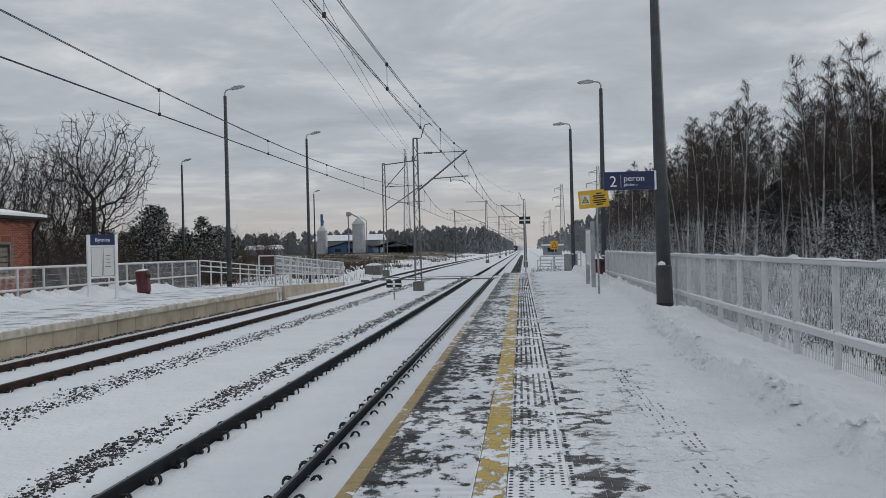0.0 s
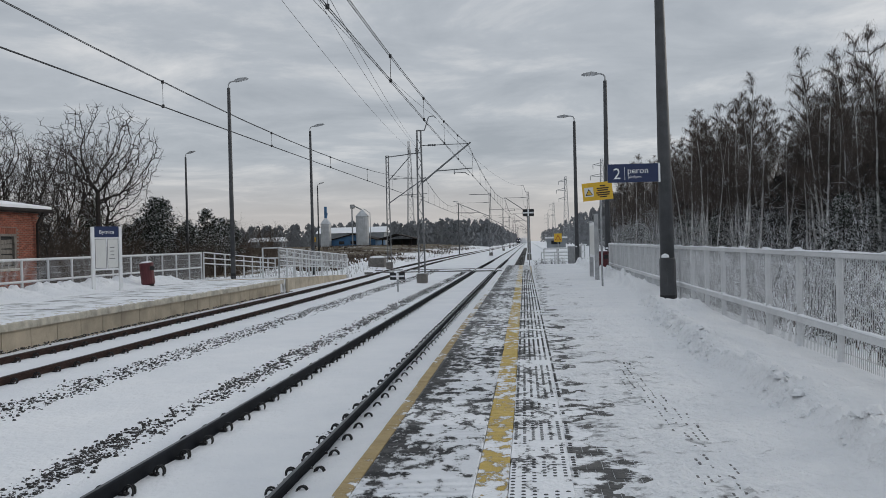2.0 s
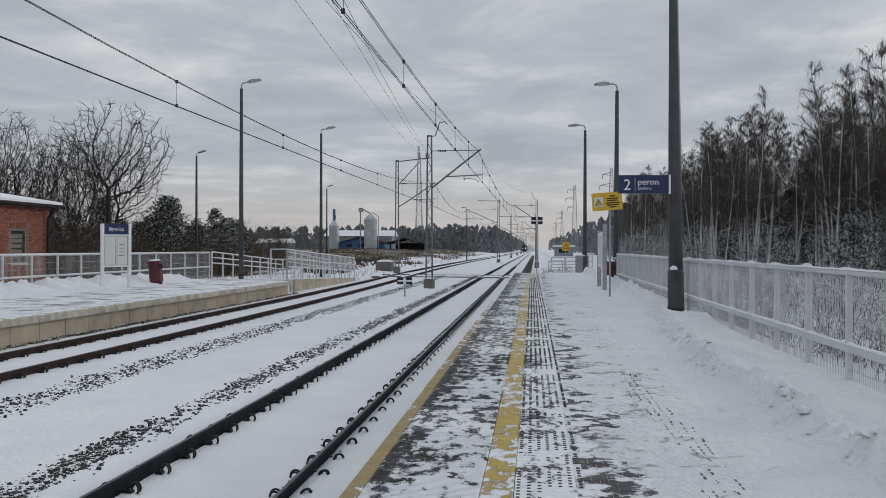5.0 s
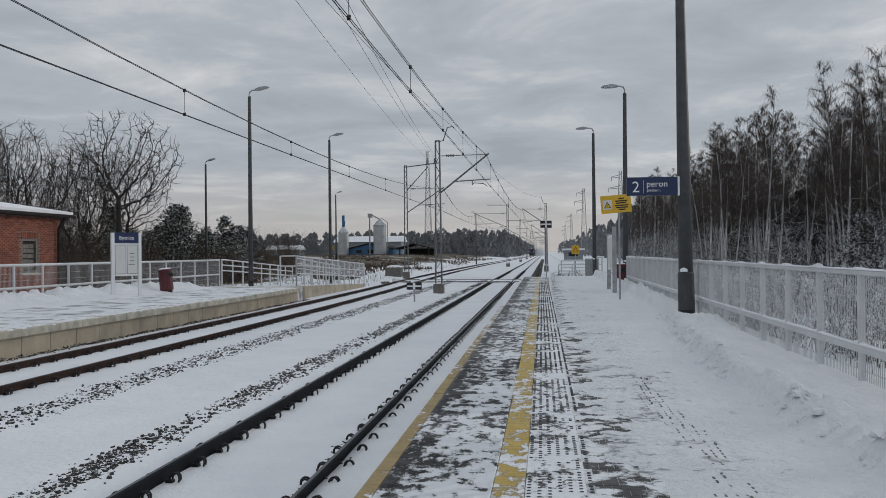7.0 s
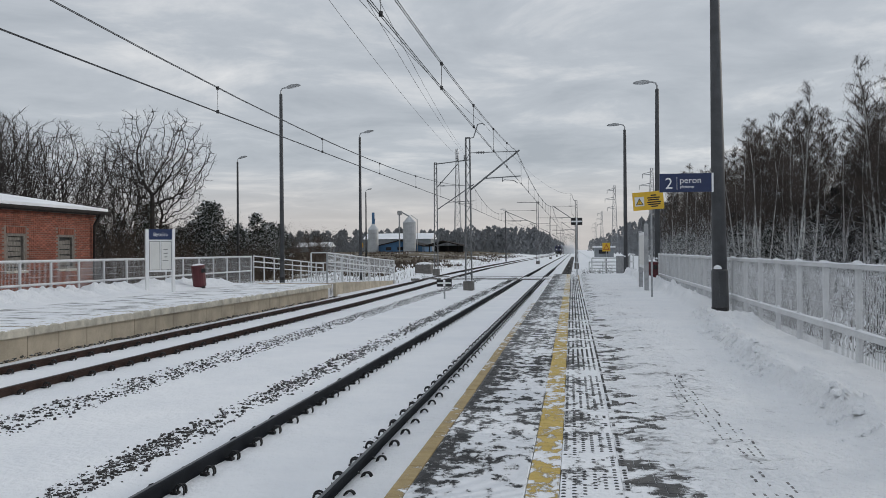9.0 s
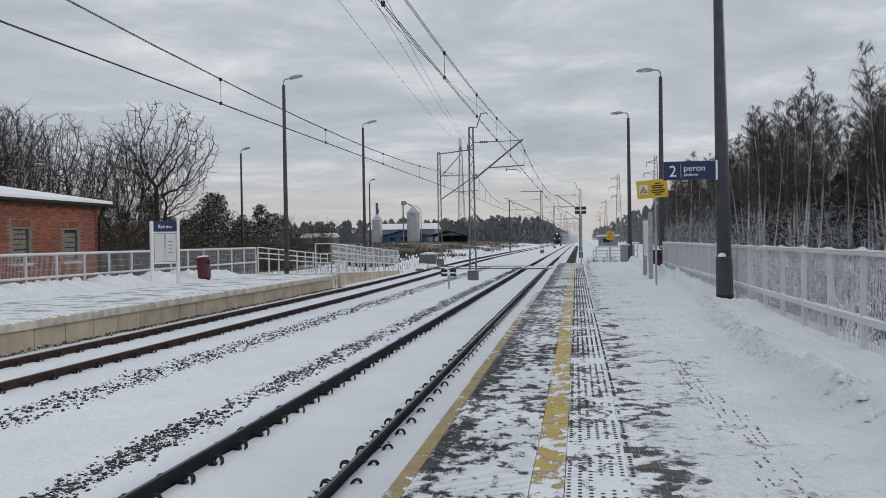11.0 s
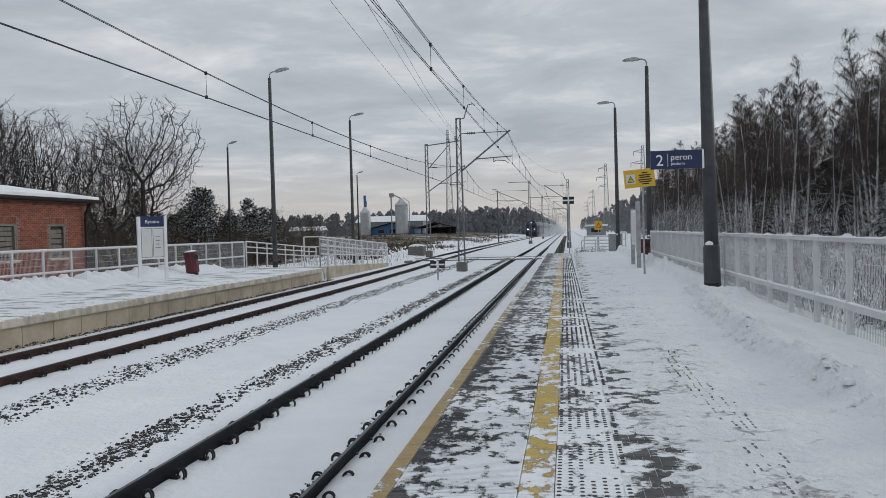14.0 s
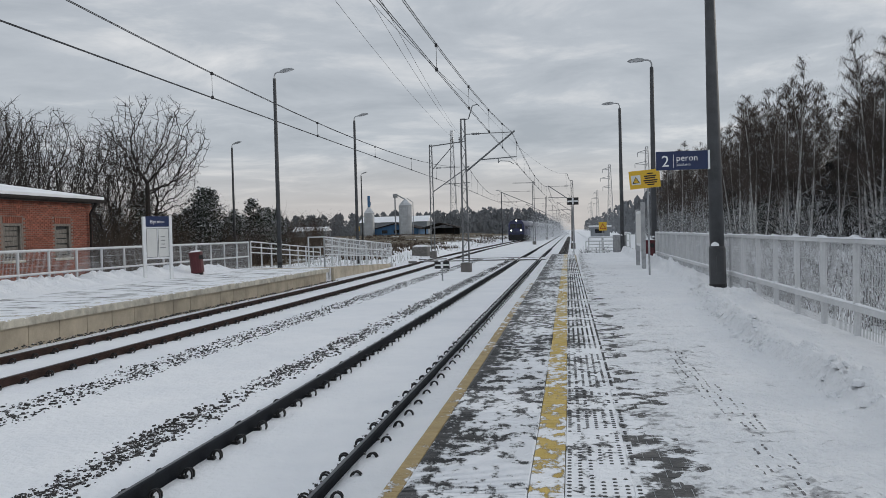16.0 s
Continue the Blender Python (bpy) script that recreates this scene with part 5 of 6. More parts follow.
def build_trees():
    lab = "bare broad-leaved tree with a spreading crown, frost on its twigs"
    oak = grown_tree(5, 5.9, (0.1, 0, 9.0), (4.9, 3.6, 3.9), 1700)
    plant("broad_tree", oak, -30.5, 57, -0.8, 1.0, 0, "large bare oak with a wide rounded crown, snow along its limbs", "tree", "bare trees")
    others = [grown_tree(13, 3.6, (0, 0, 7.8), (3.3, 3.3, 4.6), 1500), grown_tree(22, 2.6, (0.5, 0, 7.0), (3.0, 3.0, 4.6), 1400), grown_tree(31, 3.2, (0, 0, 8.3), (3.6, 3.4, 4.8), 1500)]
    for i, (x, y, s) in enumerate(((-36.3, 61, 0.94), (-44, 66, 1.22), (-40.2, 54, 0.95), (-49, 58, 1.32), (-35.0, 50, 0.72), (-58, 76, 1.25), (-53, 66, 1.2), (-45, 49, 1.18), (-34.0, 66, 0.88), (-39, 70, 1.0), (-43, 58, 1.15), (-30.2, 50, 0.42), (-33.2, 54, 0.66), (-38.0, 66, 1.05), (-47, 60, 1.1), (-51, 72, 1.2), (-41.5, 62, 1.08), (-56, 64, 1.2))):
        plant("broad_tree", others[i % 3], x, y, -0.8, s, 67 * i, lab, "tree", "bare trees")
    pines = [pine_tree(31 + k, 6.0) for k in range(3)]
    for i, (x, y, s) in enumerate(((-34, 74, 1.15), (-31.0, 79, 1.0), (-36, 80, 1.2), (-28, 73, 0.62), (-33, 88, 0.9), (-30.6, 66, 0.85), (-38, 70, 1.1), (-34, 66, 0.75), (-41, 90, 1.1), (-32.0, 70, 1.0), (-45, 78, 1.0), (-50, 82, 1.1), (-48, 72, 0.8), (-56, 88, 1.1), (-40, 64, 0.7), (-54, 70, 0.9), (-62, 92, 1.2), (-44, 96, 1.0), (-37, 96, 0.9), (-40, 110, 1.0), (-48, 104, 1.1), (-37, 77, 0.8), (-35, 73, 0.85), (-33, 77, 0.72), (-31, 74, 0.8), (-29.5, 78, 0.72), (-28.5, 76, 0.62), (-38.5, 82, 0.9), (-32.7, 66, 0.72), (-31.2, 68, 0.66), (-34.5, 64, 0.8), (-29.6, 72, 0.7))):
        plant("pine_tree", pines[i % 3], x, y, -0.8, s, 50 * i, "dark green pine dusted with snow", "tree", "pines by the far platform")
    birches = [birch_tree(51 + k, 13.0) for k in range(6)]
    snowy = [pine_tree(41 + k, 6.0, NEEDLE_SNOW) for k in range(2)]
    rng = random.Random(5)
    n = 0
    while n < 250:
        y = 32 + 150 * rng.random() ** 1.15
        x = 13.5 + 0.02 * y + 24 * rng.random() ** 1.4 + (4 if y < 60 else 0)
        s = rng.uniform(0.74, 1.14) * (1.0 + 0.002 * (y - 60))
        if y > 110:
            s *= 0.9
        plant("birch_tree", birches[n % 6], x, y, -0.6, s, rng.uniform(0, 360), "slender bare birch with pale trunk and fine drooping twigs", "tree", "birch wood")
        n += 1
    for i in range(80):
        plant("birch_tree", birches[i % 6], rng.uniform(17.5, 38), rng.uniform(34, 78), -0.6, rng.uniform(0.70, 1.02), rng.uniform(0, 360), "slender bare birch with pale trunk and fine drooping twigs", "tree", "birch wood")
    for i in range(60):
        x, y = 15 + 0.02 * i + rng.uniform(0, 18), 34 + i * 2.3
        plant("pine_tree", snowy[i % 2], x, y, -0.6, rng.uniform(0.4, 0.9), 40 * i, "young pine under the birches, laden with snow", "tree", "pines in the wood")
    u = M()
    for i in range(170):
        s = shrub_mesh(200 + i % 9, 11, 1.5, rng.uniform(2.8, 6.5))
        x, y = 13 + rng.uniform(0, 16), 24 + i * 0.9
        u.f += [tuple(len(u.v) + a for a in q) for q in s.f]
        u.v += [(a + x, b + y, c - 0.6) for a, b, c in s.v]
    tagged(new("undergrowth", fast_data(u, "undergrowth", FROST)), "bare undergrowth along the wood's edge, snow on its twigs", "undergrowth", kind="stuff")
    u = M()
    for i in range(190):
        s = shrub_mesh(300 + i % 7, 14, 1.3, rng.uniform(2.0, 3.4) if i < 46 else rng.uniform(3.2, 6.2))
        x, y = (-22 - rng.uniform(0, 8), 37 + i * 0.9) if i < 46 else (-25 - rng.uniform(0, 30), rng.uniform(44, 76))
        if i > 150:
            y = rng.uniform(95, 175)
            x = -0.30 * y - rng.uniform(0, 0.10 * y)
        u.f += [tuple(len(u.v) + a for a in q) for q in s.f]
        u.v += [(a + x, b + y, c + ground_height(x, y)) for a, b, c in s.v]
    tagged(new("thicket", fast_data(u, "thicket", BRUSH)), "brown leafless thicket behind the far platform", "shrubs", kind="stuff")
    u = M()
    for i in range(120):
        s = shrub_mesh(500 + i % 8, 16, 0.5, rng.uniform(0.7, 1.7))
        x, y = 4.1 + 7.5 * rng.random() ** 1.2, rng.uniform(6, 46)
        u.f += [tuple(len(u.v) + a for a in q) for q in s.f]
        u.v += [(a + x, b + y, c - 0.58) for a, b, c in s.v]
    tagged(new("frosted_weeds", fast_data(u, "frosted_weeds", FROST)), "frosted tall weeds on the bank behind the platform fence", "weeds", kind="stuff")
    w = M()
    for i in range(9000):
        r = rng.random()
        if r < 0.35:
            x, y = 3.7 + 8 * rng.random() ** 1.5, rng.uniform(4, 60)
            z = -0.58
        else:
            y = 40 + 140 * rng.random() ** 1.8
            x = -12.5 - rng.uniform(0, 0.35 * y + 6)
            z = ground_height(x, y)
        h = rng.uniform(0.2, 0.75)
        a = rng.uniform(0, 6.28)
        dx, dy = 0.012 * math.cos(a), 0.012 * math.sin(a)
        n = len(w.v)
        w.v += [(x - dx, y - dy, z - 0.05), (x + dx, y + dy, z - 0.05), (x + rng.uniform(-0.2, 0.2), y + rng.uniform(-0.2, 0.2), z + h)]
        w.f.append((n, n + 1, n + 2))
    for i in range(30000):
        y = 66 + 200 * rng.random() ** 1.3
        x = -15.5 - rng.random() * (0.55 * y)
        if noise.noise((x * 0.13, y * 0.06, 2)) < 0.02:
            continue
        z = ground_height(x, y)
        h = rng.uniform(0.12, 0.50)
        a, s = rng.uniform(0, 6.28), rng.uniform(0.04, 0.16)
        n = len(w.v)
        w.v += [(x - s * math.cos(a), y - s * math.sin(a), z - 0.05), (x + s * math.cos(a), y + s * math.sin(a), z - 0.05), (x + rng.uniform(-0.3, 0.3), y, z + h)]
        w.f.append((n, n + 1, n + 2))
    tagged(new("dead_grass", fast_data(w, "dead_grass", BRUSH)), "dry dead grass and weed stalks in the snow", "grass", kind="stuff")


def build_far_wood():
    """Distant woods closing the view on both sides of the line."""
    rng = random.Random(8)
    m = M()
    spots, deep = [], []
    for i in range(1300):
        t = rng.random()
        spots.append((-16 - 230 * rng.random() ** 1.4, 330 + 900 * t ** 1.5, rng.uniform(9.8, 11.8)))
    for i in range(800):
        spots.append((-190 - 560 * rng.random(), rng.uniform(400, 560), rng.uniform(6, 10)))
    for i in range(420):
        t = rng.random()
        spots.append((17 + 70 * rng.random(), 190 + 900 * t ** 1.4, rng.uniform(9, 13)))
    for i in range(500):
        a = rng.uniform(-3.3, 0.2)
        spots.append((500 * math.cos(a), 500 * math.sin(a), rng.uniform(10, 16)))
    # near-black clumps that back the front trees and close the gaps between them
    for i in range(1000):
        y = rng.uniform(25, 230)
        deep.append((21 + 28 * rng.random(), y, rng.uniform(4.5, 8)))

    def clump(m, x, y, h, fine=1.0):
        wide = h * rng.uniform(0.20, 0.34)
        for i in range(int(46 * fine)):
            q = rng.random() ** 0.8
            w = wide * (1.05 - q) ** 0.55 * math.sqrt(rng.random())
            a = rng.uniform(0, 6.283)
            cx, cy, cz = x + w * math.cos(a), y + w * math.sin(a), GROUND_Z + h * q
            s = h * rng.uniform(0.05, 0.12) / fine ** 0.6
            n = len(m.v)
            b = rng.uniform(0, 6.283)
            m.v += [(cx - s * math.cos(b), cy - s * math.sin(b), cz - s * 0.7), (cx + s * math.cos(b), cy + s * math.sin(b), cz - s * rng.uniform(0, 0.8)), (cx + rng.uniform(-0.3, 0.3) * s, cy, cz + s * 1.1)]
            m.f.append((n, n + 1, n + 2))
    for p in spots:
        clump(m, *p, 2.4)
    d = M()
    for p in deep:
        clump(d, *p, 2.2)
    tagged(new("deep_wood", fast_data(d, "deep_wood", DEEPWOOD)), "near-black clumps filling the wood behind its front trees", "wood", kind="stuff")
    tagged(new("distant_wood", fast_data(m, "distant_wood", FARWOOD)), "distant conifer wood along the horizon, paled by haze put into its colour", "wood", kind="stuff")


# ---- ramp, railings and signs at the platforms' ends ----
def build_far_ramp():
    r = M()
    r.prism([(FAR_END + 0.23, -0.95), (56, -0.95), (56, -0.60), (FAR_END + 0.23, -0.02)], "x", -16.6, -11.9)
    p = structure("ramp_far", r, FAR_PAVER, "snowy concrete ramp down from the far platform")
    y = FAR_END + 0.3
    while y < 54:
        z = -0.02 - 0.58 * (y - FAR_END) / 20.3
        part("wall_panel", M().prism([(y + 0.01, -0.95), (y + 1.19, -0.95), (y + 1.19, z - 0.035), (y + 0.01, z)], "x", -11.896, -11.84), CONCRETE, p)
        y += 1.2
    for x, y0, y1, n, bars in ((-12.0, 39.7, 55.0, 11, True), (-13.9, 46.0, 56.0, 7, False), (-16.3, 41.0, 53.0, 8, False)):
        f = thing("ramp_railing", (x, 0, 0), "white tubular railing sloping down along the ramp", "railing", "ramp railings")

        def top(y):
            return (1.34 if bars else 1.2) - 0.60 * (y - y0) / (y1 - y0)
        hs = (0.0, 0.45, 0.85) if bars else (0.0, 0.28, 0.56)
        for h in hs:
            part("rail", M().tube((0, y0, top(y0) - h), (0, y1, top(y1) - h), 0.035, n=6), FENCE, f)
        for k in range(n + 1):
            y = y0 + (y1 - y0) * k / n
            part("post", M().tube((0, y, top(y) - 1.5), (0, y, top(y)), 0.04, n=6), FENCE, f)
        if bars:
            s = M()
            for k in range(int((y1 - y0) / 0.12)):
                y = y0 + 0.12 * k
                s.box(-0.006, 0.006, y - 0.006, y + 0.006, top(y) - 0.85, top(y))
            tagged(part("infill", s, FENCE, f), kind="stuff")
    f = thing("end_railing", (-12.0, 39.7, 0), "white tubular railing across the platform's end", "railing")
    for z in (1.34, 0.85, 0.40):
        part("rail", M().tube((-0.8, 0, z), (0, 0, z), 0.035, n=6), FENCE, f)
    for x in (-0.8, 0):
        part("post", M().tube((x, 0, -0.4), (x, 0, 1.34), 0.04, n=6), FENCE, f)
    b = thing("culvert_block", (-13.4, 74, -0.8), "dark concrete culvert head with snow on top", "culvert")
    part("block", M().box(-0.7, 0.7, -0.7, 0.7, -0.3, 1.0, 0.05), SLEEPER, b)
    part("snow_cap", M().lathe([(0.7, 1.0), (0.62, 1.10), (0.3, 1.16)], 10), SNOW, b)


def build_crossing():
    """Foot and farm crossing beyond the platforms: edge boards across both tracks, mostly under snow."""
    t = thing("level_crossing", (0, 0, 0), "snow-covered level crossing with dark edge boards", "level crossing")
    for y in (57.4, 61.4):
        for x0, x1, z in ((-11.3, -10.72, -0.53), (-10.50, -9.22, -0.515), (-9.00, -3.85, -0.54), (-3.65, -2.35, -0.56), (-2.13, -1.1, -0.56)):
            part("edge_board", M().box(x0, x1, y - 0.06, y + 0.06, z - 0.2, z + 0.005, 0.01), SLEEPER, t)


def triangle_sign(x, y, z, base, label):
    t = thing("crossing_sign", (x, y, 0), label, "road sign", "crossing signs")
    part("post", M().tube((0, 0, base), (0, 0, z + 0.4), 0.035, n=6), GALV, t)
    part("board", M().box(-0.27, 0.27, -0.06, -0.04, z - 0.30, z + 0.30, 0.01), SIGN_YEL, t)
    part("triangle", M().prism([(-0.22, z - 0.18), (0.22, z - 0.18), (0, z + 0.22)], "y", -0.066, -0.0605), RED, t)
    part("triangle_field", M().prism([(-0.15, z - 0.14), (0.15, z - 0.14), (0, z + 0.13)], "y", -0.071, -0.0665), SIGN_YEL, t)


def build_platform_end():
    t = thing("notice_case", (2.37, 30.2, 0), "pale steel notice case seen almost from its edge", "notice board")
    for y in (-1.3, 1.2):
        part("post", M().box(-0.07, 0.07, y - 0.06, y + 0.06, -0.2, 2.25 if y < 0 else 2.05, 0.008), GALV, t)
    part("case", M().box(-0.05, 0.05, -1.238, 1.138, 0.75, 1.98, 0.01), WHITE, t)
    part("notice", M().box(-0.056, -0.0505, -1.1, 1.0, 0.85, 1.88), PAPER, t)
    triangle_sign(2.15, 60, 1.55, -0.8, "yellow board with red warning triangle by the level crossing")
    triangle_sign(-28.0, 108, 2.2, -0.8, "yellow board with red warning triangle on the lamp post")
    for x0, y0, x1, y1, top in ((1.0, 52.0, 2.6, 52.0, 0.85), (0.9, 56.5, 2.7, 56.5, 0.55), (2.9, 49.6, 3.5, 52.5, 1.05), (3.7, 50.5, 4.3, 50.5, 0.95)):
        f = thing("maze_barrier", (0, 0, 0), "low steel barrier of the foot crossing, snow on its rails", "barrier", "crossing barriers")
        for z in (top, top - 0.42, top - 0.8):
            part("rail", M().tube((x0, y0, z), (x1, y1, z), 0.035, n=6), FENCE, f)
        for k in (0, 0.5, 1):
            x, y = x0 + (x1 - x0) * k, y0 + (y1 - y0) * k
            part("post", M().tube((x, y, -0.9), (x, y, top), 0.04, n=6), FENCE, f)
        part("snow_cap", M().tube((x0, y0, top + 0.04), (x1, y1, top + 0.04), 0.04, n=6), SNOW, f)
    p = thing("sheet_panel", (2.72, 49.8, 0), "grey sheet panel at the end of the platform", "panel", turn=-62)
    part("sheet", M().box(-0.7, 0.7, -0.02, 0.02, -0.1, 1.0, 0.01), GALV, p)
    h = thing("crossing_hut", (6.6, 200, GROUND_Z), "small dark hut with snow on its flat roof", "hut")
    part("wall", M().box(-2.2, 2.2, 0, 4, 0, 2.6), GREYCL, h)
    part("roof", M().box(-2.6, 2.6, -0.4, 4.4, 2.6, 3.0, 0.08), SNOW, h)
    part("window", M().box(-1.2, 0.9, -0.03, 0.02, 1.2, 2.1), GLASS, h)
    for k, (x, y) in enumerate(((0.6, 51.5), (1.4, 54), (0.9, 57), (2.2, 55), (3.6, 55), (4.6, 58), (5.5, 54))):
        s = shrub_mesh(400 + k, 26, 0.7, 1.1)
        b = new("snowy_bush", fast_data(s, "snowy_bush", FROST))
        b.matrix_basis = pose(x, y, -0.85)
        tagged(b, "small bare bush covered with snow", "bush", "bushes at the crossing")


# ---- train ----
def build_loco():
    t = thing("locomotive", (FAR, 128, RAIL_Z), "dark blue electric locomotive with three lit headlamps", "locomotive")
    W = 1.48
    body = M()
    prof = [(-W, 1.05), (-W, 2.9), (-W + 0.12, 3.35), (-1.0, 3.72), (0, 3.86), (1.0, 3.72), (W - 0.12, 3.35), (W, 2.9), (W, 1.05)]
    k = len(body.v)
    for y, q, lean in ((0.35, 0.93, 0.0), (0.9, 1.0, 0.0), (15.6, 1.0, 0.0), (16.1, 0.93, 0.0)):
        for x, z in prof:
            yy = y + (0.45 * max(0, (z - 2.1)) / 1.7 if y < 1 else -0.45 * max(0, (z - 2.1)) / 1.7)
            body.v.append((x * q, yy, z))
    n = len(prof)
    for s in range(3):
        for i in range(n):
            j = (i + 1) % n
            body.f.append((k + s * n + i, k + s * n + j, k + (s + 1) * n + j, k + (s + 1) * n + i))
    body.f += [tuple(k + i for i in range(n)), tuple(k + 3 * n + i for i in range(n))]
    part("body", body, LOCO, t)
    part("underframe", M().box(-1.3, 1.3, 0.6, 15.9, 0.55, 1.06, 0.05), LOCO_D, t)
    for x in (-1.06, 0.09):
        p = part("windscreen", M().box(0, 0.97, -0.02, 0.03, 0, 0.78, 0.01), GLASS, t)
        p.matrix_basis = pose(x, 0.42, 2.33, -15, 0, 0)
    part("front_band", M().box(-1.3, 1.3, 0.315, 0.345, 1.62, 1.72), COACH, t, "pale band across the front")
    for x in (-0.86, 0.86):
        h = part("headlamp", M().lathe([(0.20, 0), (0.20, 0.10), (0.16, 0.12)], 12), LOCO_D, t)
        h.matrix_basis = pose(x, 0.345, 1.95, 90)
        g = part("headlamp_lens", M().lathe([(0.125, 0.118), (0.09, 0.15)], 12), HEADL, t, "glowing headlamp")
        g.matrix_basis = pose(x, 0.345, 1.95, 90)
    h = part("top_lamp", M().lathe([(0.22, 0), (0.2, 0.12)], 12), LOCO_D, t)
    h.matrix_basis = pose(0, 0.86, 3.72, 90)
    g = part("top_lamp_lens", M().lathe([(0.13, 0.119), (0.09, 0.15)], 12), HEADL, t, "glowing top headlamp")
    g.matrix_basis = pose(0, 0.86, 3.72, 90)
    part("buffer_beam", M().box(-1.35, 1.35, 0.12, 0.45, 0.78, 1.2, 0.03), LOCO_D, t)
    for x in (-0.88, 0.88):
        b = part("buffer", M().lathe([(0.09, 0), (0.09, 0.4), (0.24, 0.42), (0.24, 0.46)], 12), LOCO_D, t)
        b.matrix_basis = pose(x, 0.12, 1.05, 90)
    part("snow_plough", M().prism([(-1.35, 0.15), (1.35, 0.15), (1.3, 0.7), (-1.3, 0.7)], "y", 0.15, 0.3), LOCO_D, t)
    for y in (3.2, 6.2, 10.3, 13.3):
        for x in (-0.753, 0.753):
            w = part("wheel", M().lathe([(0.60, -0.07), (0.62, 0.03), (0.62, 0.07)], 16), LOCO_D, t)
            w.matrix_basis = pose(x, y, 0.62, 0, 90, 0)
    for y in (4.7, 11.8):
        part("bogie_frame", M().box(-1.2, 1.2, y - 2.2, y + 2.2, 0.45, 0.8, 0.05), LOCO_D, t)
    for s in (-1, 1):
        for y in (3.0, 5.2, 7.4, 9.6, 11.8):
            part("grille", M().box(s * W - 0.01, s * W + 0.012, y, y + 1.5, 2.2, 2.75), LOCO_D, t)
        part("side_stripe", M().box(s * W - 0.008, s * W + 0.008, 0.95, 15.5, 1.62, 1.74), COACH, t)
    pan = part("pantograph", M().path([(0, 12.8, 3.95), (0, 11.2, 4.75), (0, 12.6, 5.72)], 0.05, 5).tube((-0.85, 12.6, 5.75), (0.85, 12.6, 5.75), 0.04, n=5), MASTM, t)
    part("roof_gear", M().box(-0.6, 0.6, 3, 9, 3.86, 4.08, 0.05), LOCO_D, t)
    return t


def build_coach():
    t = thing("passenger_coach", (FAR, 145, RAIL_Z), "grey-blue passenger coach with a row of dark windows", "railway coach", "coaches of the train")
    W = 1.42
    prof = [(-W, 0.95), (-W, 2.95), (-W + 0.2, 3.5), (-0.8, 3.9), (0, 4.0), (0.8, 3.9), (W - 0.2, 3.5), (W, 2.95), (W, 0.95)]
    part("body", M().prism(prof, "y", 0.3, 24.2), COACH, t)
    part("lower_band", M().box(-W - 0.006, W + 0.006, 0.32, 24.18, 0.97, 1.75), LOCO, t, "navy lower side")
    me = M().box(-W - 0.012, W + 0.012, 0, 1.35, 1.95, 2.85).data("window", GLASS)
    for k in range(11):
        part("window", me, None, t, loc=(0, 1.9 + k * 1.9, 0))
    for y in (3.2, 21.2):
        part("bogie", M().box(-1.15, 1.15, y - 1.8, y + 1.8, 0.1, 0.85, 0.1), LOCO_D, t)
    part("underframe", M().box(-1.1, 1.1, 6, 18, 0.45, 0.95, 0.05), LOCO_D, t)
    part("gangway", M().box(-0.6, 0.6, 0.0, 24.5, 1.0, 3.2), LOCO_D, t)
    return t


def build_snow_dust():
    """Powder whirled up beside the train: loose flakes that travel with it."""
    rng = random.Random(4)
    m = M()
    for i in range(110000):
        y = 190 * rng.random() ** 1.2
        grow = min(1.0, 0.25 + y / 70)
        x = rng.gauss(2.2 + 1.0 * grow, 0.7 + 1.3 * grow)
        z = abs(rng.gauss(0, 0.9 + 1.5 * grow))
        s = rng.uniform(0.016, 0.05)
        a, b = rng.uniform(0, 6.28), rng.uniform(-1, 1)
        n = len(m.v)
        m.v += [(x - s * math.cos(a), y, z - s * b), (x + s * math.cos(a), y + s, z), (x, y - s, z + s)]
        m.f.append((n, n + 1, n + 2))
    ob = new("snow_dust", fast_data(m, "snow_dust", SNOW))
    return tagged(ob, "powder snow whirled up along the moving train", "snow", kind="stuff")


SPEED, NOSE = 31.0, 150.0         # metres a second; the nose's place at the end


def on_track(y, z):
    """A pose on the far track, turned along it."""
    return pose(FAR + far_bend(y), y, z, 0, 0, math.degrees(-math.atan((far_bend(y + 16) - far_bend(y)) / 16)))


def motions():
    times = [0.0, 0.1] + [0.5 * k for k in range(1, 32)] + [15.9, 16.0]
    for ob, back, z in TRAIN:
        walk(ob, [(t, on_track(NOSE + back + SPEED * (16.0 - t), z)) for t in times])


# ---- building it all ----
BRICK_REST = material("red_brick_courses", (0.22, 0.075, 0.048), 0.9, var=0.35, scale=10, bump=0.5, island=True)
build_ground()
build_track(NEAR, "railway_track", RAIL, "near railway track with dark rails half sunk in snow", 62, near_bend)
build_track(FAR, "far_railway_track", RUST_RAIL, "far railway track with rusty rails and snowy sleepers", 70, far_bend, FAR_DROP)
ballast("ballast_stones", -4.48, -4.14, 9800, 60, "dark ballast stones poking out of the snow beside the near track")
ballast("ballast_stones", -6.98, -6.32, 8600, 60, "dark ballast stones poking out of the snow beside the far track")
ballast("ballast_stones", -10.42, -10.22, 1500, 36, "dark ballast stones along the foot of the far platform's wall", 9)
ballast("ballast_stones", -2.14, -2.02, 900, 40, "dark ballast stones showing along the rail by the platform", 4)
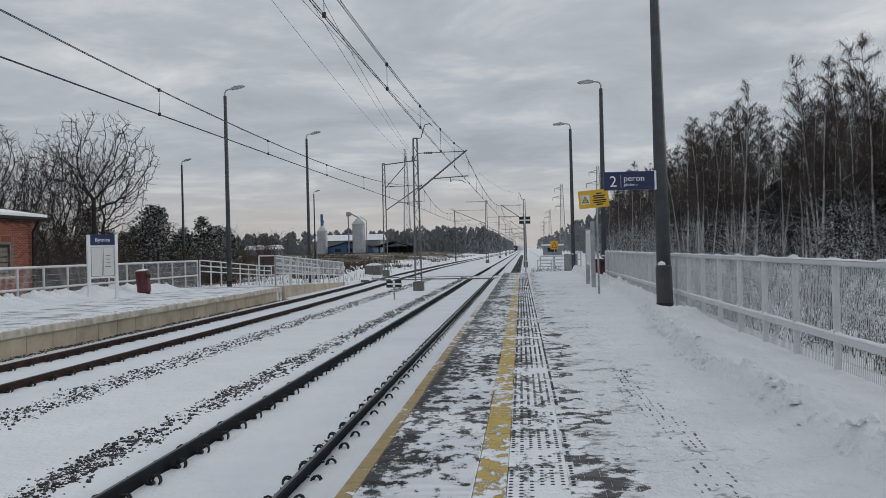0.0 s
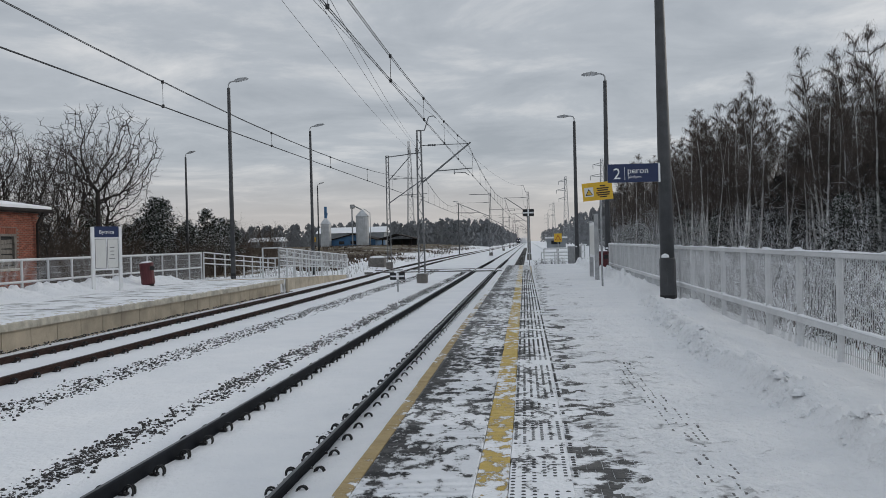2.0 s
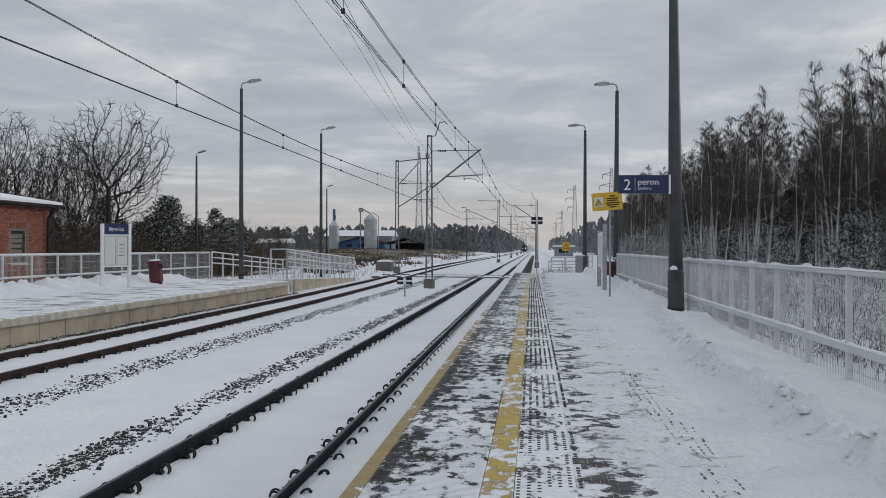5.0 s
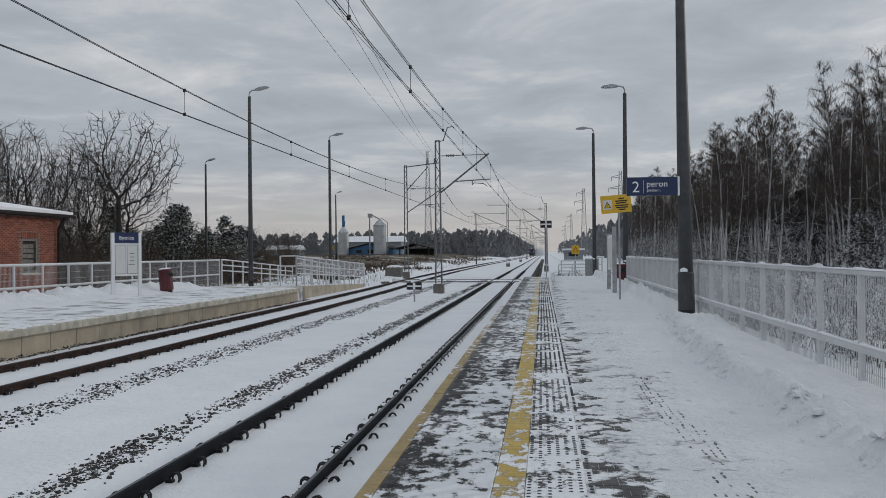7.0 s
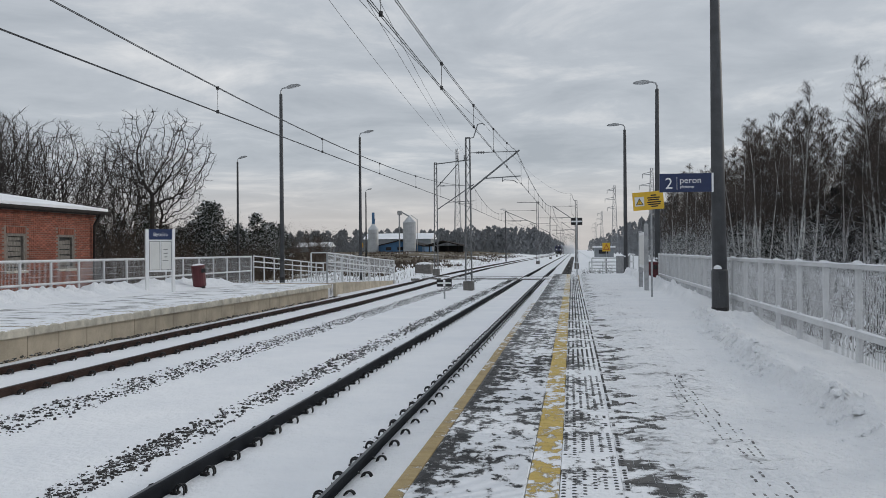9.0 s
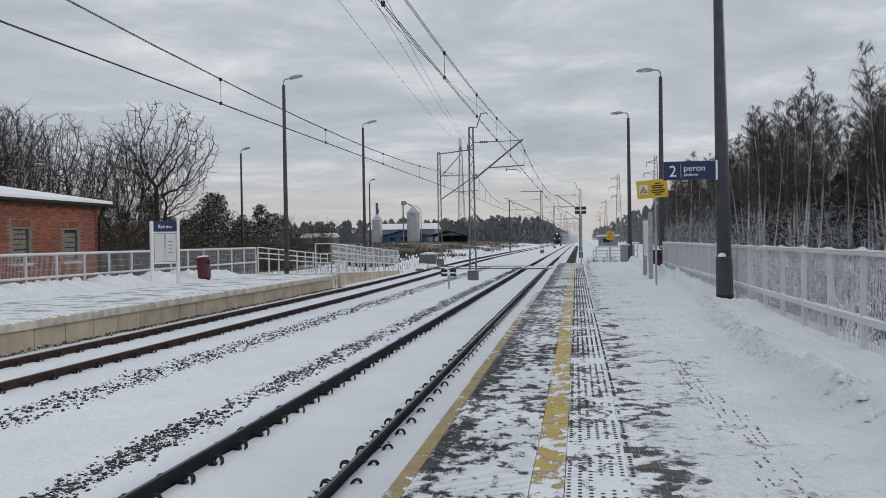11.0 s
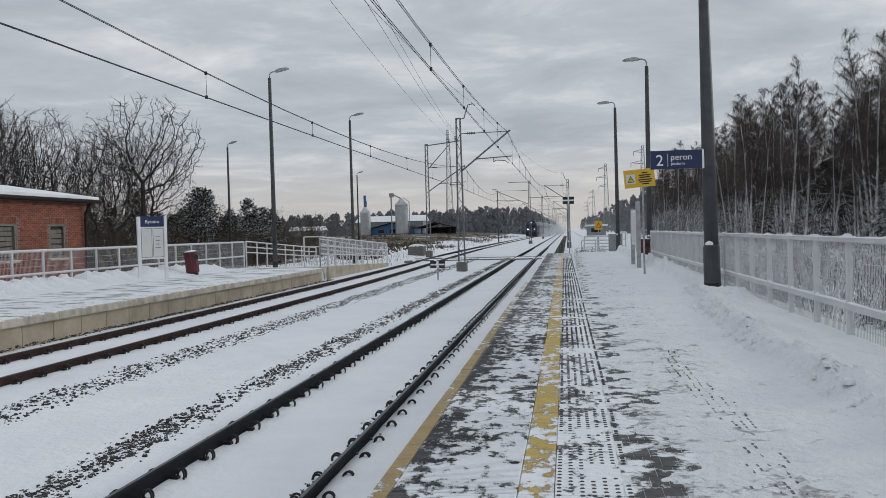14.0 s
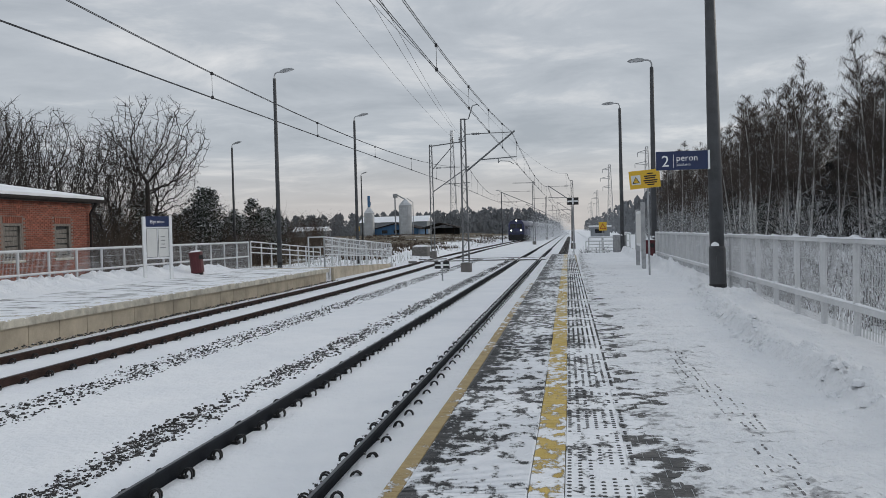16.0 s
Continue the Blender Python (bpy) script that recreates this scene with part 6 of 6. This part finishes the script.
structure("ballast_bed", M().prism([(-1.8, -0.9), (-0.35, -0.9), (-0.6, -0.66), (-1.55, -0.62)], "y", 49.2, 240), BALLAST_DARK, "bare dark ballast shoulder beyond the platform")
ballast("ballast_stones", -1.6, -0.55, 5000, 150, "dark bare ballast beyond the platform's end", 49.5)
near_platform = build_near_platform()
build_near_fence()
build_far_platform()
build_far_fence()
lamp_post(3.10, 18.8, 9.0, 0, k=0.92, lean=-0.55)
lamp_post(3.46, 36.7, 8.40, 0, lean=0.3)
lamp_post(2.85, 49.0, 8.42, 0)
lamp_post(-14.4, 40.0, 9.45, 180, tip=0.22)
lamp_post(-14.55, 56.0, 9.92, 180, -0.5, tip=0.22)
lamp_post(-28.85, 69.0, 10.12, 180, -0.7, 0.6, tip=0.3)
lamp_post(-28.1, 111.0, 10.3, 180, -0.7, 0.6, tip=0.3)
lamp_post(-12.8, 156.0, 9.6, 0, -0.7)
build_catenary()
house = build_house()
platform_sign()
yellow_sign()
name_board()
litter_bin(-14.66, 31.3, "maroon drum litter bin on the far platform", 40, -5)
litter_bin(3.0, 34.2, "maroon drum litter bin by the white posts", 0)
build_far_ramp()
build_platform_end()
build_crossing()
build_farm()
lattice_tower("telecom_tower", -56, 400, 50, 3.6, "pale lattice telecom tower with antennas", "tower", drums=True)
for x, y, h in ((17.5, 387, 31), (19.5, 640, 31), (27, 307, 31), (21.0, 900, 31)):
    tagged(lattice_tower("power_pylon", x, y, h, 3.0, "grey lattice power pylon with three arms", "pylon", ((h - 2, 3.2), (h - 6, 4.2), (h - 10, 3.2))), group="power pylons")
build_far_wood()
build_trees()
TRAIN = [(build_loco(), 0.0, RAIL_Z - FAR_DROP)]
coach = build_coach()
TRAIN.append((coach, 16.6, RAIL_Z - FAR_DROP))
for k in range(1, 7):
    TRAIN.append((copy_thing(coach, pose(FAR, 145 + 24.6 * k, RAIL_Z)), 16.6 + 24.6 * k, RAIL_Z - FAR_DROP))
TRAIN.append((build_snow_dust(), 6.0, BED_Z))
lay_bricks(*house)
build_near_paving(near_platform)
motions()
